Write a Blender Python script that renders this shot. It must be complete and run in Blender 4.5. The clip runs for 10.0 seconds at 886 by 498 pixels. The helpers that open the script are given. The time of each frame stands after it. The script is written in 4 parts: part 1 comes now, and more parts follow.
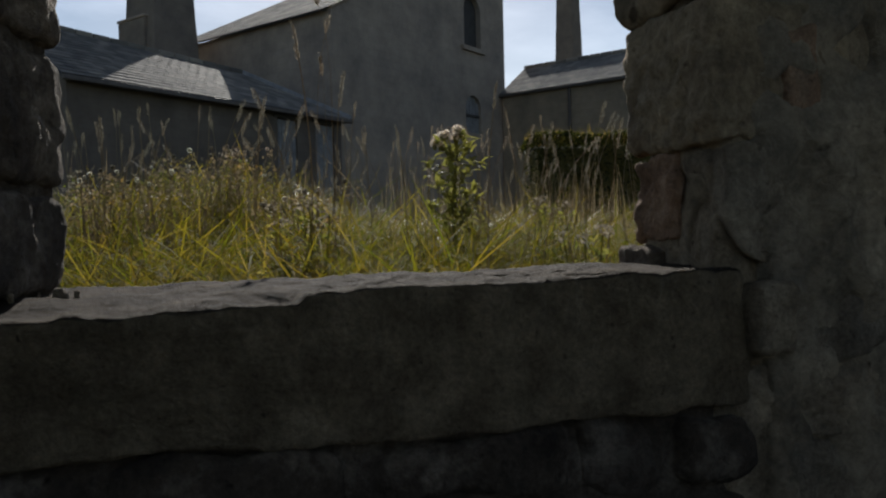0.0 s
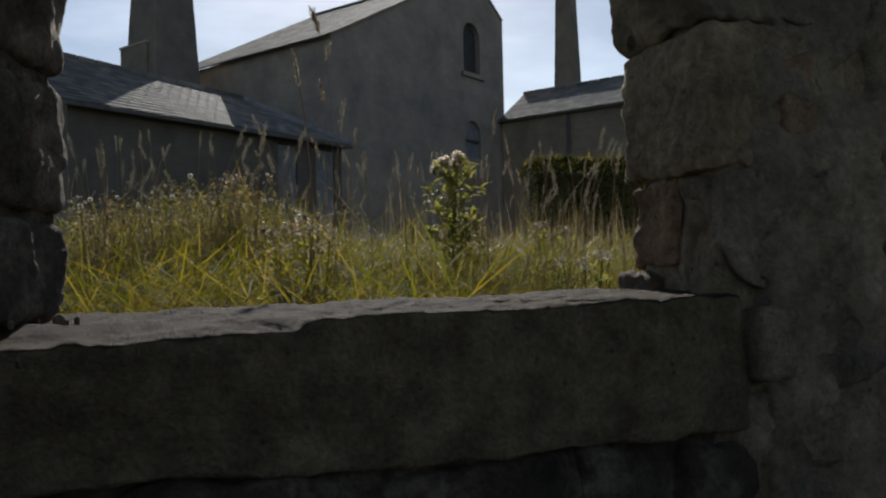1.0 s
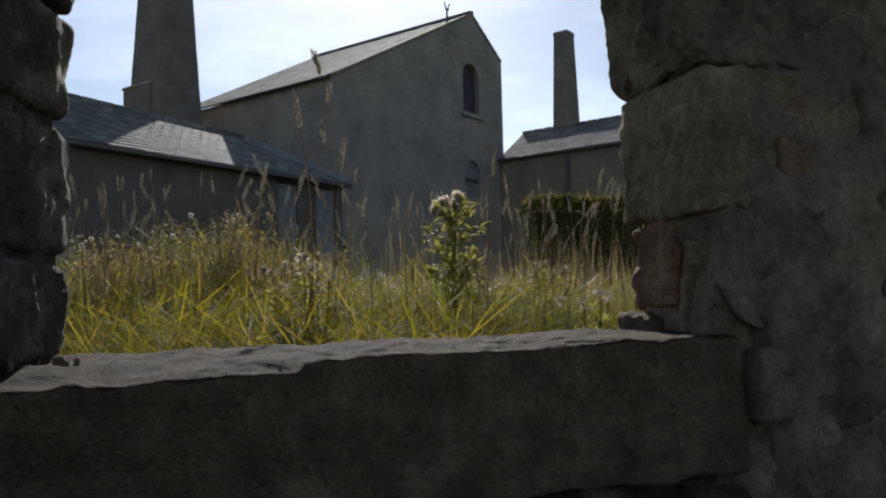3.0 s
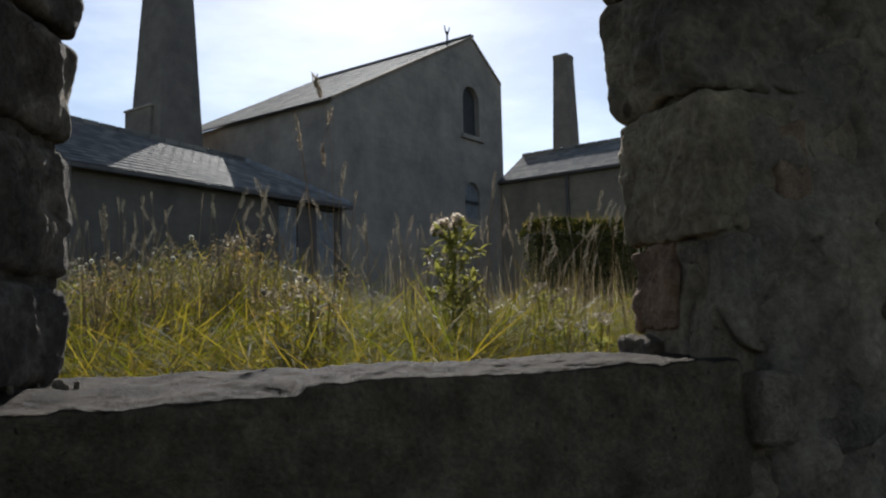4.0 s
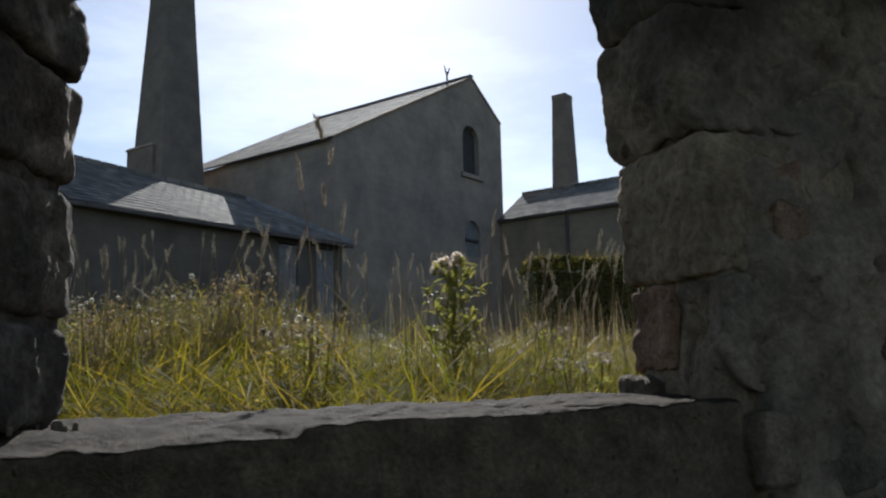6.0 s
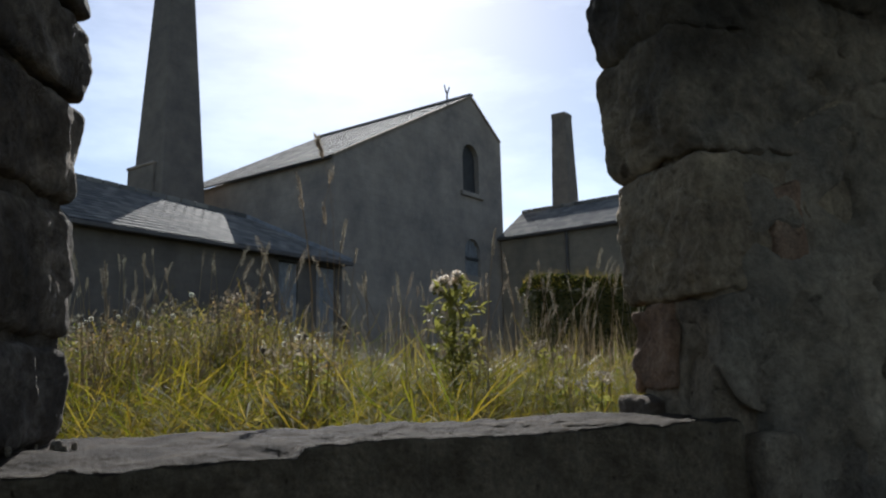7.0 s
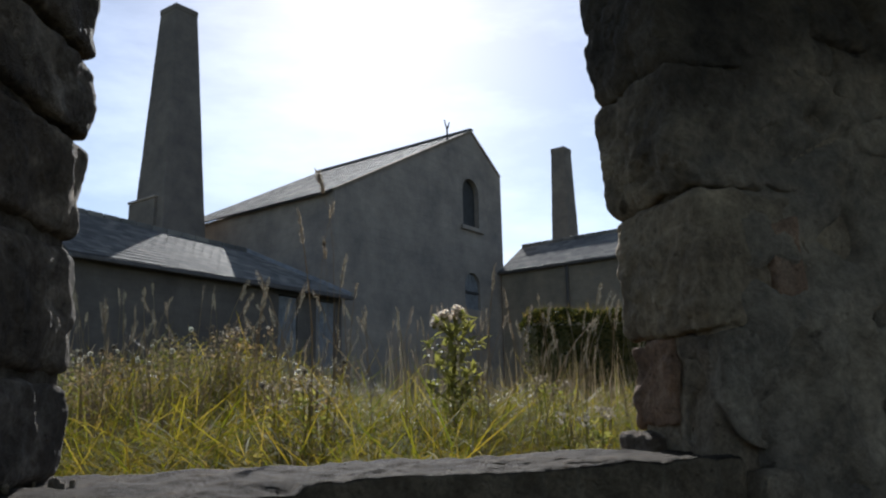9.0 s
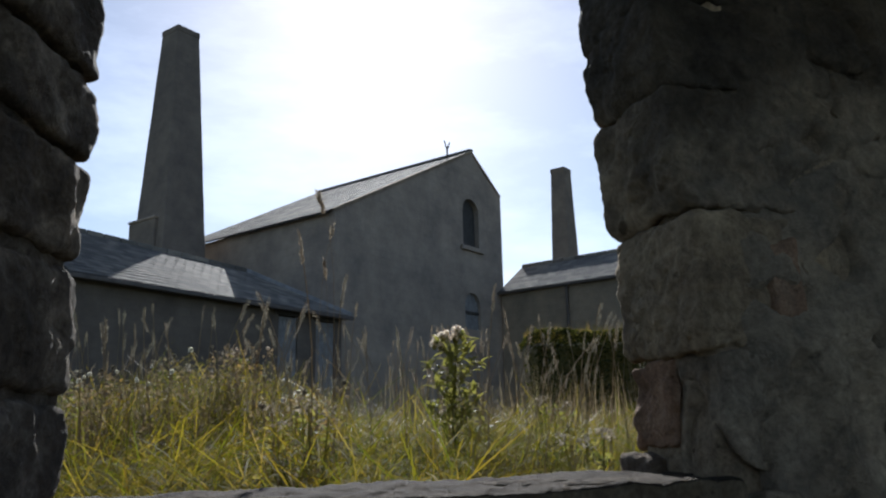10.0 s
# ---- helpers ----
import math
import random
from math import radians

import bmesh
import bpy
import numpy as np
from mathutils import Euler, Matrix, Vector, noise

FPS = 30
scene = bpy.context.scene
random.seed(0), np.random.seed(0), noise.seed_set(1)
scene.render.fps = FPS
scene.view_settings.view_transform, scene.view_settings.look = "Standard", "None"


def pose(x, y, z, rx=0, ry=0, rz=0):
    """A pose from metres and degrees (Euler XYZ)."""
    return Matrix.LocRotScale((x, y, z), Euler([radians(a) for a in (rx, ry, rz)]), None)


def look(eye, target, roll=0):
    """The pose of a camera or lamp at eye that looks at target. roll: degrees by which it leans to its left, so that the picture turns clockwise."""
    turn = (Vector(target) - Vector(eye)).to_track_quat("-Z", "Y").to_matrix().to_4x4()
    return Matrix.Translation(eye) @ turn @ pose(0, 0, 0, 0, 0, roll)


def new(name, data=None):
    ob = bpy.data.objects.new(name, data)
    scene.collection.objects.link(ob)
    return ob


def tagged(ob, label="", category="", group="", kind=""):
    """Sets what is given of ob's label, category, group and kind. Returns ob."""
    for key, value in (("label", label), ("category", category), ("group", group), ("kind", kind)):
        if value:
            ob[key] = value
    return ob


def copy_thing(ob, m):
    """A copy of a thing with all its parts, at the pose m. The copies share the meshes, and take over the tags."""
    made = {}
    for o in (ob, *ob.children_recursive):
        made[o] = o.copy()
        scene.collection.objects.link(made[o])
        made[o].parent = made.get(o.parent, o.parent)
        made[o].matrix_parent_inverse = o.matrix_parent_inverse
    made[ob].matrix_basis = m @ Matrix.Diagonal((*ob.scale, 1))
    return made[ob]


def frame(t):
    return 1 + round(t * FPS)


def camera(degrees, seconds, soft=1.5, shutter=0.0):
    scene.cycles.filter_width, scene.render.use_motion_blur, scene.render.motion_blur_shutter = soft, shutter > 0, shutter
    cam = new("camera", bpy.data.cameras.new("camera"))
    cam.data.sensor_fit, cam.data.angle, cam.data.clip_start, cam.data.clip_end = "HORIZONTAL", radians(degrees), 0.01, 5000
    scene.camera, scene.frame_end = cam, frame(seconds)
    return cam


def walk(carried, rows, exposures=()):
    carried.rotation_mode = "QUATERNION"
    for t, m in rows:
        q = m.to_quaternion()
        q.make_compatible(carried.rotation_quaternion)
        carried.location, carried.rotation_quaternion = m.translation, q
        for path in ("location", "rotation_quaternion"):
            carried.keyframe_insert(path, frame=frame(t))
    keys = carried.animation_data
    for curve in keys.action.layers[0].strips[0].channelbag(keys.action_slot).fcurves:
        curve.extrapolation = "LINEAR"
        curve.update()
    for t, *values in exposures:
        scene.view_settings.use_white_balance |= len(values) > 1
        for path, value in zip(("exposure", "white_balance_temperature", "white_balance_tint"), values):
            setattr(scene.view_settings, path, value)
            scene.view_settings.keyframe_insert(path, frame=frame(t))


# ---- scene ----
EYE = 1.0                     # lens height above the floor of the ruin
cam = camera(56.0, 10.0, soft=2.2)
# seconds, pitch up, turn to the right (degrees), drift back and rise of the lens on its tripod head (metres)
ROWS = [
    (0.0, 0.000, 0.000, 0.0000, 0.0000), (0.5, 0.770, 0.028, 0.0015, 0.0008), (1.0, 1.700, 0.060, 0.0029, 0.0018),
    (1.5, 2.340, 0.075, 0.0043, 0.0025), (2.0, 3.000, 0.095, 0.0056, 0.0031), (2.5, 3.630, 0.120, 0.0070, 0.0039),
    (4.0, 5.850, 0.160, 0.0108, 0.0061), (4.5, 6.515, 0.175, 0.0121, 0.0067), (5.0, 7.240, 0.190, 0.0135, 0.0074),
    (5.5, 7.840, 0.205, 0.0150, 0.0080), (7.0, 9.720, 0.252, 0.0187, 0.0096), (7.5, 10.260, 0.264, 0.0197, 0.0100),
    (8.0, 10.880, 0.277, 0.0209, 0.0105), (8.5, 11.420, 0.288, 0.0222, 0.0109), (9.0, 12.050, 0.297, 0.0236, 0.0113),
    (9.5, 12.740, 0.310, 0.0255, 0.0115), (10.0, 13.429, 0.324, 0.0274, 0.0118),
]


def eye_pose(pitch, turn, back, rise):
    p, w = radians(pitch), radians(turn)
    e = Vector((0.0, -back, EYE + rise))
    return look(e, e + Vector((math.sin(w) * math.cos(p), math.cos(w) * math.cos(p), math.sin(p))), -1.27)


walk(cam, [(t, eye_pose(*r)) for t, *r in ROWS],
     exposures=[(0.0, 0.36, 6130, 10), (2.5, 0.64, 5980, 10), (5.0, 0.76, 5880, 10), (7.5, 0.80, 5800, 10), (10.0, 0.83, 5740, 10)])

# ---------------------------------------------------------------- light
SUN_EL, SUN_AZ = radians(32.0), radians(-4.3)      # azimuth from straight ahead, positive to the right
world = bpy.data.worlds.new("sky")
scene.world = world
world.use_nodes = True
wn, wl = world.node_tree.nodes, world.node_tree.links
sky = wn.new("ShaderNodeTexSky")
sky.sky_type, sky.sun_disc = "NISHITA", False
sky.sun_elevation, sky.sun_rotation = SUN_EL, SUN_AZ
sky.air_density, sky.dust_density, sky.ozone_density = 1.0, 0.5, 0.5
# thin wisps of high cloud across the whole sky
wisp_at, wisp_map, wisp = wn.new("ShaderNodeTexCoord"), wn.new("ShaderNodeMapping"), wn.new("ShaderNodeTexNoise")
wisp_map.inputs["Scale"].default_value, wisp_map.inputs["Rotation"].default_value = (2.2, 2.2, 7.0), (0.35, 0.25, 0)
wisp.inputs["Scale"].default_value, wisp.inputs["Detail"].default_value, wisp.inputs["Roughness"].default_value = 1.6, 7, 0.62
wl.new(wisp_at.outputs["Generated"], wisp_map.inputs[0])
wl.new(wisp_map.outputs[0], wisp.inputs["Vector"])
wisp_ramp, wisp_mix = wn.new("ShaderNodeValToRGB"), wn.new("ShaderNodeMix")
wisp_ramp.color_ramp.elements[0].position, wisp_ramp.color_ramp.elements[1].position = 0.44, 0.74
wisp_ramp.color_ramp.elements[1].color = (0.14, 0.14, 0.14, 1)
wl.new(wisp.outputs[0], wisp_ramp.inputs[0])
wisp_mix.data_type = "RGBA"
wl.new(wisp_ramp.outputs[0], wisp_mix.inputs[0])
wl.new(sky.outputs[0], wisp_mix.inputs[6])
wisp_mix.inputs[7].default_value = (26.0, 26.6, 27.5, 1)
wl.new(wisp_mix.outputs[2], wn["Background"].inputs[0])
wn["Background"].inputs[1].default_value = 0.056
sun_dir = Vector((math.sin(SUN_AZ) * math.cos(SUN_EL), math.cos(SUN_AZ) * math.cos(SUN_EL), math.sin(SUN_EL)))
sun = new("sun", bpy.data.lights.new("sun", "SUN"))
sun.data.energy, sun.data.angle, sun.data.color = 4.0, radians(0.5), (1.0, 0.93, 0.82)
sun.matrix_world = look(sun_dir * 60, (0, 0, 0))

# ---------------------------------------------------------------- materials


def material(name, build):
    m = bpy.data.materials.new(name)
    m.use_nodes = True
    nt = m.node_tree
    build(nt, nt.nodes["Principled BSDF"])
    return m


def node(nt, kind, **values):
    n = nt.nodes.new(kind)
    for k, v in values.items():
        if k in n.inputs:
            n.inputs[k].default_value = v
    return n


def texture_noise(nt, scale, detail=6.0, rough=0.6, coords=None):
    n = node(nt, "ShaderNodeTexNoise", Scale=scale, Detail=detail, Roughness=rough)
    if coords:
        nt.links.new(coords, n.inputs["Vector"])
    return n


def ramp(nt, fac, stops):
    r = nt.nodes.new("ShaderNodeValToRGB")
    while len(r.color_ramp.elements) < len(stops):
        r.color_ramp.elements.new(0.5)
    for e, (p, c) in zip(r.color_ramp.elements, stops):
        e.position, e.color = p, (*c, 1)
    nt.links.new(fac, r.inputs[0])
    return r.outputs[0]


def mixed(nt, fac, a, b, blend="MIX"):
    m = nt.nodes.new("ShaderNodeMix")
    m.data_type, m.blend_type = "RGBA", blend
    for sock, v in ((m.inputs[0], fac), (m.inputs[6], a), (m.inputs[7], b)):
        if isinstance(v, (int, float)):
            sock.default_value = v
        elif isinstance(v, tuple):
            sock.default_value = (*v, 1)
        else:
            nt.links.new(v, sock)
    return m.outputs[2]


def bumped(nt, bsdf, height, strength, distance):
    b = node(nt, "ShaderNodeBump", Strength=strength, Distance=distance)
    nt.links.new(height, b.inputs["Height"])
    nt.links.new(b.outputs[0], bsdf.inputs["Normal"])
    return b


def object_coords(nt):
    return nt.nodes.new("ShaderNodeTexCoord").outputs["Object"]


def world_coords(nt):
    return nt.nodes.new("ShaderNodeNewGeometry").outputs["Position"]


def rough_stone(dark, mid, light, scale=9.0, bump=0.006, stain=(0.10, 0.09, 0.075)):
    """Weathered stone or mortar: mottled colour, pits, lichen, a random tone for each piece."""
    def build(nt, bsdf):
        pos = world_coords(nt)
        big = texture_noise(nt, scale, 8, 0.65, pos)
        fine = texture_noise(nt, scale * 9, 8, 0.7, pos)
        blot = texture_noise(nt, scale * 0.35, 4, 0.6, pos)
        col = ramp(nt, big.outputs[0], [(0.32, dark), (0.5, mid), (0.68, light)])
        col = mixed(nt, ramp(nt, blot.outputs[0], [(0.48, (0, 0, 0)), (0.66, (0.75, 0.75, 0.75))]), col, stain)
        col = mixed(nt, 0.55, col, ramp(nt, fine.outputs[0], [(0.3, (0.30, 0.29, 0.27)), (0.7, (1.6, 1.57, 1.48))]), "MULTIPLY")
        rnd = nt.nodes.new("ShaderNodeObjectInfo").outputs["Random"]
        col = mixed(nt, 1.0, col, ramp(nt, rnd, [(0.0, (0.80, 0.80, 0.82)), (0.5, (1, 0.98, 0.94)), (1.0, (1.2, 1.12, 1.0))]), "MULTIPLY")
        nt.links.new(col, bsdf.inputs["Base Color"])
        bsdf.inputs["Roughness"].default_value = 0.92
        bsdf.inputs["Specular IOR Level"].default_value = 0.25
        pits = node(nt, "ShaderNodeTexVoronoi", Scale=scale * 6)
        nt.links.new(pos, pits.inputs["Vector"])
        hole = texture_noise(nt, scale * 3.2, 3, 0.5, pos)
        col = mixed(nt, 1.0, col, ramp(nt, hole.outputs[0], [(0.24, (0.3, 0.28, 0.25)), (0.33, (1, 1, 1))]), "MULTIPLY")
        nt.links.new(col, bsdf.inputs["Base Color"])
        h = mixed(nt, 0.5, fine.outputs[0], big.outputs[0], "ADD")
        h = mixed(nt, 0.18, h, pits.outputs[0], "ADD")
        bumped(nt, bsdf, h, 0.9, bump)
    return build


M_STONE = material("sandstone_block", rough_stone((0.18, 0.135, 0.09), (0.36, 0.28, 0.185), (0.55, 0.435, 0.29), 9, 0.016, (0.12, 0.10, 0.075)))
M_GREY = material("grey_rubble", rough_stone((0.16, 0.128, 0.094), (0.33, 0.268, 0.195), (0.52, 0.43, 0.315), 11, 0.016))


def darker_top(build_stone):
    """Darkens the upward faces of a stone, with a speckled border to the paler faces below."""
    def build(nt, bsdf):
        build_stone(nt, bsdf)
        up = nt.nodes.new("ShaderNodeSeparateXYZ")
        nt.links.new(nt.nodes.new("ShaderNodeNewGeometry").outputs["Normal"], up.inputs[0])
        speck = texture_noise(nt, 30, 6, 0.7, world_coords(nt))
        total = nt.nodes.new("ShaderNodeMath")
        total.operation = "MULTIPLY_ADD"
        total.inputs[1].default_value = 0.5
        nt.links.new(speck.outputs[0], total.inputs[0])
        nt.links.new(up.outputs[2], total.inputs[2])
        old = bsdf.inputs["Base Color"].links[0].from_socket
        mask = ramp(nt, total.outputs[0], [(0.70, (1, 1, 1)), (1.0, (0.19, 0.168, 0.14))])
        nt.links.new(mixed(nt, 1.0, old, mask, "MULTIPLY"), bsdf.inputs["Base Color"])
    return build


M_SILL = material("sill_flagstone", darker_top(rough_stone((0.14, 0.104, 0.062), (0.26, 0.197, 0.12), (0.42, 0.325, 0.205), 16, 0.013, (0.165, 0.124, 0.074))))
M_MORTAR = material("lime_mortar", rough_stone((0.17, 0.132, 0.092), (0.30, 0.24, 0.168), (0.46, 0.375, 0.27), 16, 0.016, (0.17, 0.14, 0.105)))
# darker tone for the left jamb and the courses below the sill
M_DARK = material("dark_rubble", rough_stone((0.06, 0.047, 0.036), (0.14, 0.108, 0.08), (0.40, 0.33, 0.26), 12, 0.02, (0.08, 0.062, 0.046)))


def darker_above(build_stone):
    """Darkens the upper part of the wall in soft-edged clouds."""
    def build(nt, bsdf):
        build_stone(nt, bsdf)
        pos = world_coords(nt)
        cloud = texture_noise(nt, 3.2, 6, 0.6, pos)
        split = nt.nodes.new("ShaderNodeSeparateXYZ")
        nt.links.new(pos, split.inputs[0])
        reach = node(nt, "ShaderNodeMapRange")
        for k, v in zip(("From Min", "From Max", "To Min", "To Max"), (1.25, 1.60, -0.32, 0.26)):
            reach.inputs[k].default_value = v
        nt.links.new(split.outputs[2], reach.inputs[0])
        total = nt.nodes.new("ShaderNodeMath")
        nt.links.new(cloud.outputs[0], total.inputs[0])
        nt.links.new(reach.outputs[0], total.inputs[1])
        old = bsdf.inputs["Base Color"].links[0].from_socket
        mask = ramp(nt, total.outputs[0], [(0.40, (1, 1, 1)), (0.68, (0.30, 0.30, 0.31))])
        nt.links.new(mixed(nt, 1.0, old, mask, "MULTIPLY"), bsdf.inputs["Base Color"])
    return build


M_COAT = material("weathered_pointing", darker_above(rough_stone((0.13, 0.108, 0.08), (0.29, 0.24, 0.175), (0.47, 0.39, 0.285), 7, 0.016, (0.15, 0.137, 0.12))))
M_BRICK = material("old_red_brick", rough_stone((0.16, 0.105, 0.072), (0.27, 0.175, 0.118), (0.38, 0.27, 0.19), 18, 0.008, (0.15, 0.12, 0.09)))


def masonry(scale, tone):
    """Coursed rubble walling of the far buildings."""
    def build(nt, bsdf):
        obj = object_coords(nt)
        br = nt.nodes.new("ShaderNodeTexBrick")
        br.inputs["Color1"].default_value = (*[c * 0.96 for c in tone], 1)
        br.inputs["Color2"].default_value = (*[c * 1.04 for c in tone], 1)
        br.inputs["Mortar"].default_value = (*[c * 0.97 for c in tone], 1)
        br.inputs["Scale"].default_value = scale
        br.inputs["Mortar Size"].default_value = 0.03
        nt.links.new(nt.nodes.new("ShaderNodeTexCoord").outputs["UV"], br.inputs["Vector"])
        blot = texture_noise(nt, 0.7, 7, 0.7, obj)
        col = mixed(nt, 0.7, br.outputs[0], ramp(nt, blot.outputs[0], [(0.3, (0.5, 0.5, 0.53)), (0.7, (1.45, 1.4, 1.3))]), "MULTIPLY")
        nt.links.new(col, bsdf.inputs["Base Color"])
        bsdf.inputs["Roughness"].default_value = 0.95
        bsdf.inputs["Specular IOR Level"].default_value = 0.2
        grain = texture_noise(nt, 9, 6, 0.7, obj)
        bumped(nt, bsdf, mixed(nt, 0.85, br.outputs["Fac"], grain.outputs[0]), 0.5, 0.04)
    return build


M_WALLING = material("dark_rubble_walling", masonry(1.0, (0.285, 0.245, 0.207)))
# the same walling in a darker tone, for the near shed
M_SHED = material("shed_rubble_walling", masonry(1.0, (0.13, 0.112, 0.095)))
M_WALLING_PALE = material("buff_rubble_walling", masonry(1.0, (0.25, 0.205, 0.15)))
M_CHIMNEY = material("sooty_chimney_brick", masonry(1.0, (0.17, 0.147, 0.125)))


def slate_build(nt, bsdf):
    add = nt.nodes.new("ShaderNodeMath")
    add.operation = "ADD"
    nt.links.new(nt.nodes.new("ShaderNodeNewGeometry").outputs["Random Per Island"], add.inputs[0])
    nt.links.new(nt.nodes.new("ShaderNodeObjectInfo").outputs["Random"], add.inputs[1])
    fract = nt.nodes.new("ShaderNodeMath")
    fract.operation = "FRACT"
    nt.links.new(add.outputs[0], fract.inputs[0])
    rnd = fract.outputs[0]
    obj = world_coords(nt)
    blot = texture_noise(nt, 0.9, 6, 0.65, obj)
    fine = texture_noise(nt, 14, 6, 0.7, obj)
    col = ramp(nt, rnd, [(0.0, (0.12, 0.114, 0.107)), (0.6, (0.18, 0.168, 0.152)), (1.0, (0.25, 0.23, 0.20))])
    col = mixed(nt, 0.6, col, ramp(nt, blot.outputs[0], [(0.35, (0.7, 0.7, 0.7)), (0.65, (1.3, 1.26, 1.15))]), "MULTIPLY")
    nt.links.new(col, bsdf.inputs["Base Color"])
    nt.links.new(ramp(nt, fine.outputs[0], [(0.3, (0.80, 0.80, 0.80)), (0.7, (0.95, 0.95, 0.95))]), bsdf.inputs["Roughness"])
    bsdf.inputs["Specular IOR Level"].default_value = 0.15
    bumped(nt, bsdf, fine.outputs[0], 0.5, 0.015)


M_SLATE = material("grey_roof_slate", slate_build)


def painted(tone, rough=0.7, scale=5.0):
    def build(nt, bsdf):
        obj = object_coords(nt)
        a = texture_noise(nt, scale, 8, 0.7, obj)
        b = texture_noise(nt, scale * 8, 5, 0.7, obj)
        col = ramp(nt, a.outputs[0], [(0.3, tuple(c * 0.6 for c in tone)), (0.55, tone), (0.75, tuple(min(1, c * 1.25) for c in tone))])
        nt.links.new(col, bsdf.inputs["Base Color"])
        bsdf.inputs["Roughness"].default_value = rough
        bumped(nt, bsdf, b.outputs[0], 0.3, 0.004)
    return build


M_BOARD = material("weathered_grey_boarding", painted((0.20, 0.20, 0.20)))
M_DARKWOOD = material("dark_tarred_timber", painted((0.05, 0.045, 0.04)))
M_IRON = material("rusted_iron", painted((0.09, 0.075, 0.065), 0.6))
# near-black that stands in for unlit insides, also on the unseen ceiling
M_VOID = material("void_dark", painted((0.05, 0.048, 0.045), 0.9, 2.0))
M_LEAD = material("lead_flashing", painted((0.20, 0.20, 0.21), 0.5))


def leafy(stops, translucency=0.45, gloss=0.5, wet=0.25, glow=(1.5, 1.45, 0.8)):
    """Thin leaves and blades: each island takes its own tone; light passes through."""
    def build(nt, bsdf):
        rnd = nt.nodes.new("ShaderNodeNewGeometry").outputs["Random Per Island"]
        patch = texture_noise(nt, 0.9, 3, 0.5, world_coords(nt))
        col = ramp(nt, rnd, stops)
        col = mixed(nt, 0.6, col, ramp(nt, patch.outputs[0], [(0.35, (0.75, 0.85, 0.7)), (0.65, (1.3, 1.12, 0.95))]), "MULTIPLY")
        nt.links.new(col, bsdf.inputs["Base Color"])
        bsdf.inputs["Roughness"].default_value = gloss
        bsdf.inputs["Specular IOR Level"].default_value = wet
        tr = nt.nodes.new("ShaderNodeBsdfTranslucent")
        nt.links.new(mixed(nt, 1.0, col, glow, "MULTIPLY"), tr.inputs[0])
        mx = nt.nodes.new("ShaderNodeMixShader")
        mx.inputs[0].default_value = translucency
        nt.links.new(bsdf.outputs[0], mx.inputs[1])
        nt.links.new(tr.outputs[0], mx.inputs[2])
        nt.links.new(mx.outputs[0], nt.nodes["Material Output"].inputs[0])
    return build


M_GRASS = material("meadow_grass_blade", leafy([(0.0, (0.048, 0.062, 0.018)), (0.35, (0.096, 0.104, 0.026)), (0.65, (0.152, 0.135, 0.040)), (0.85, (0.200, 0.154, 0.072)), (1.0, (0.280, 0.223, 0.144))], 0.52, 0.7, 0.05, (1.6, 1.36, 0.72)))
M_LUSH = material("lush_grass_blade", leafy([(0.0, (0.050, 0.070, 0.012)), (0.4, (0.108, 0.115, 0.019)), (0.75, (0.170, 0.143, 0.029)), (0.94, (0.19, 0.16, 0.045)), (1.0, (0.24, 0.20, 0.11))], 0.57, 0.7, 0.05, (1.6, 1.5, 0.62)))
M_DRY = material("dry_grass_stalk", leafy([(0.0, (0.114, 0.095, 0.067)), (0.5, (0.202, 0.172, 0.122)), (1.0, (0.317, 0.271, 0.202))], 0.35, 0.6, 0.2, (1.2, 1.1, 0.9)))
M_SEED = material("grass_seed_head", leafy([(0.0, (0.13, 0.12, 0.105)), (0.5, (0.22, 0.205, 0.18)), (1.0, (0.36, 0.34, 0.305))], 0.4, 0.7, 0.2, (1.1, 1.08, 1.0)))
M_HEDGE = material("dark_hedge_leaf", leafy([(0.0, (0.018, 0.025, 0.008)), (0.6, (0.036, 0.043, 0.013)), (1.0, (0.084, 0.080, 0.030))], 0.35, 0.6, 0.15))
M_THISTLE = material("thistle_leaf", leafy([(0.0, (0.098, 0.121, 0.040)), (0.6, (0.178, 0.190, 0.068)), (1.0, (0.287, 0.270, 0.110))], 0.5, 0.6, 0.15, (1.35, 1.3, 0.85)))
M_FLUFF = material("thistle_down", leafy([(0.0, (0.65, 0.62, 0.56)), (1.0, (0.85, 0.83, 0.80))], 0.5, 0.9, 0.2, (1.0, 1.0, 1.0)))


def soil_build(nt, bsdf):
    pos = world_coords(nt)
    a, b = texture_noise(nt, 1.3, 8, 0.7, pos), texture_noise(nt, 22, 6, 0.7, pos)
    col = ramp(nt, a.outputs[0], [(0.3, (0.035, 0.035, 0.014)), (0.55, (0.06, 0.06, 0.02)), (0.75, (0.10, 0.085, 0.04))])
    nt.links.new(col, bsdf.inputs["Base Color"])
    bsdf.inputs["Roughness"].default_value = 1.0
    bumped(nt, bsdf, b.outputs[0], 0.8, 0.03)


M_SOIL = material("matted_meadow_ground", soil_build)
M_FLOOR = material("trodden_earth_floor", painted((0.065, 0.056, 0.046), 0.95, 3.0))

# ---------------------------------------------------------------- mesh helpers


def mesh_object(name, verts, faces, mat, parent=None, label="", smooth=False):
    me = bpy.data.meshes.new(name)
    me.from_pydata([tuple(v) for v in verts], [], faces)
    me.materials.append(mat)
    if smooth:
        me.polygons.foreach_set("use_smooth", [True] * len(me.polygons))
    ob = new(name, me)
    if parent:
        ob.parent = parent
    if label:
        tagged(ob, label)
    return ob


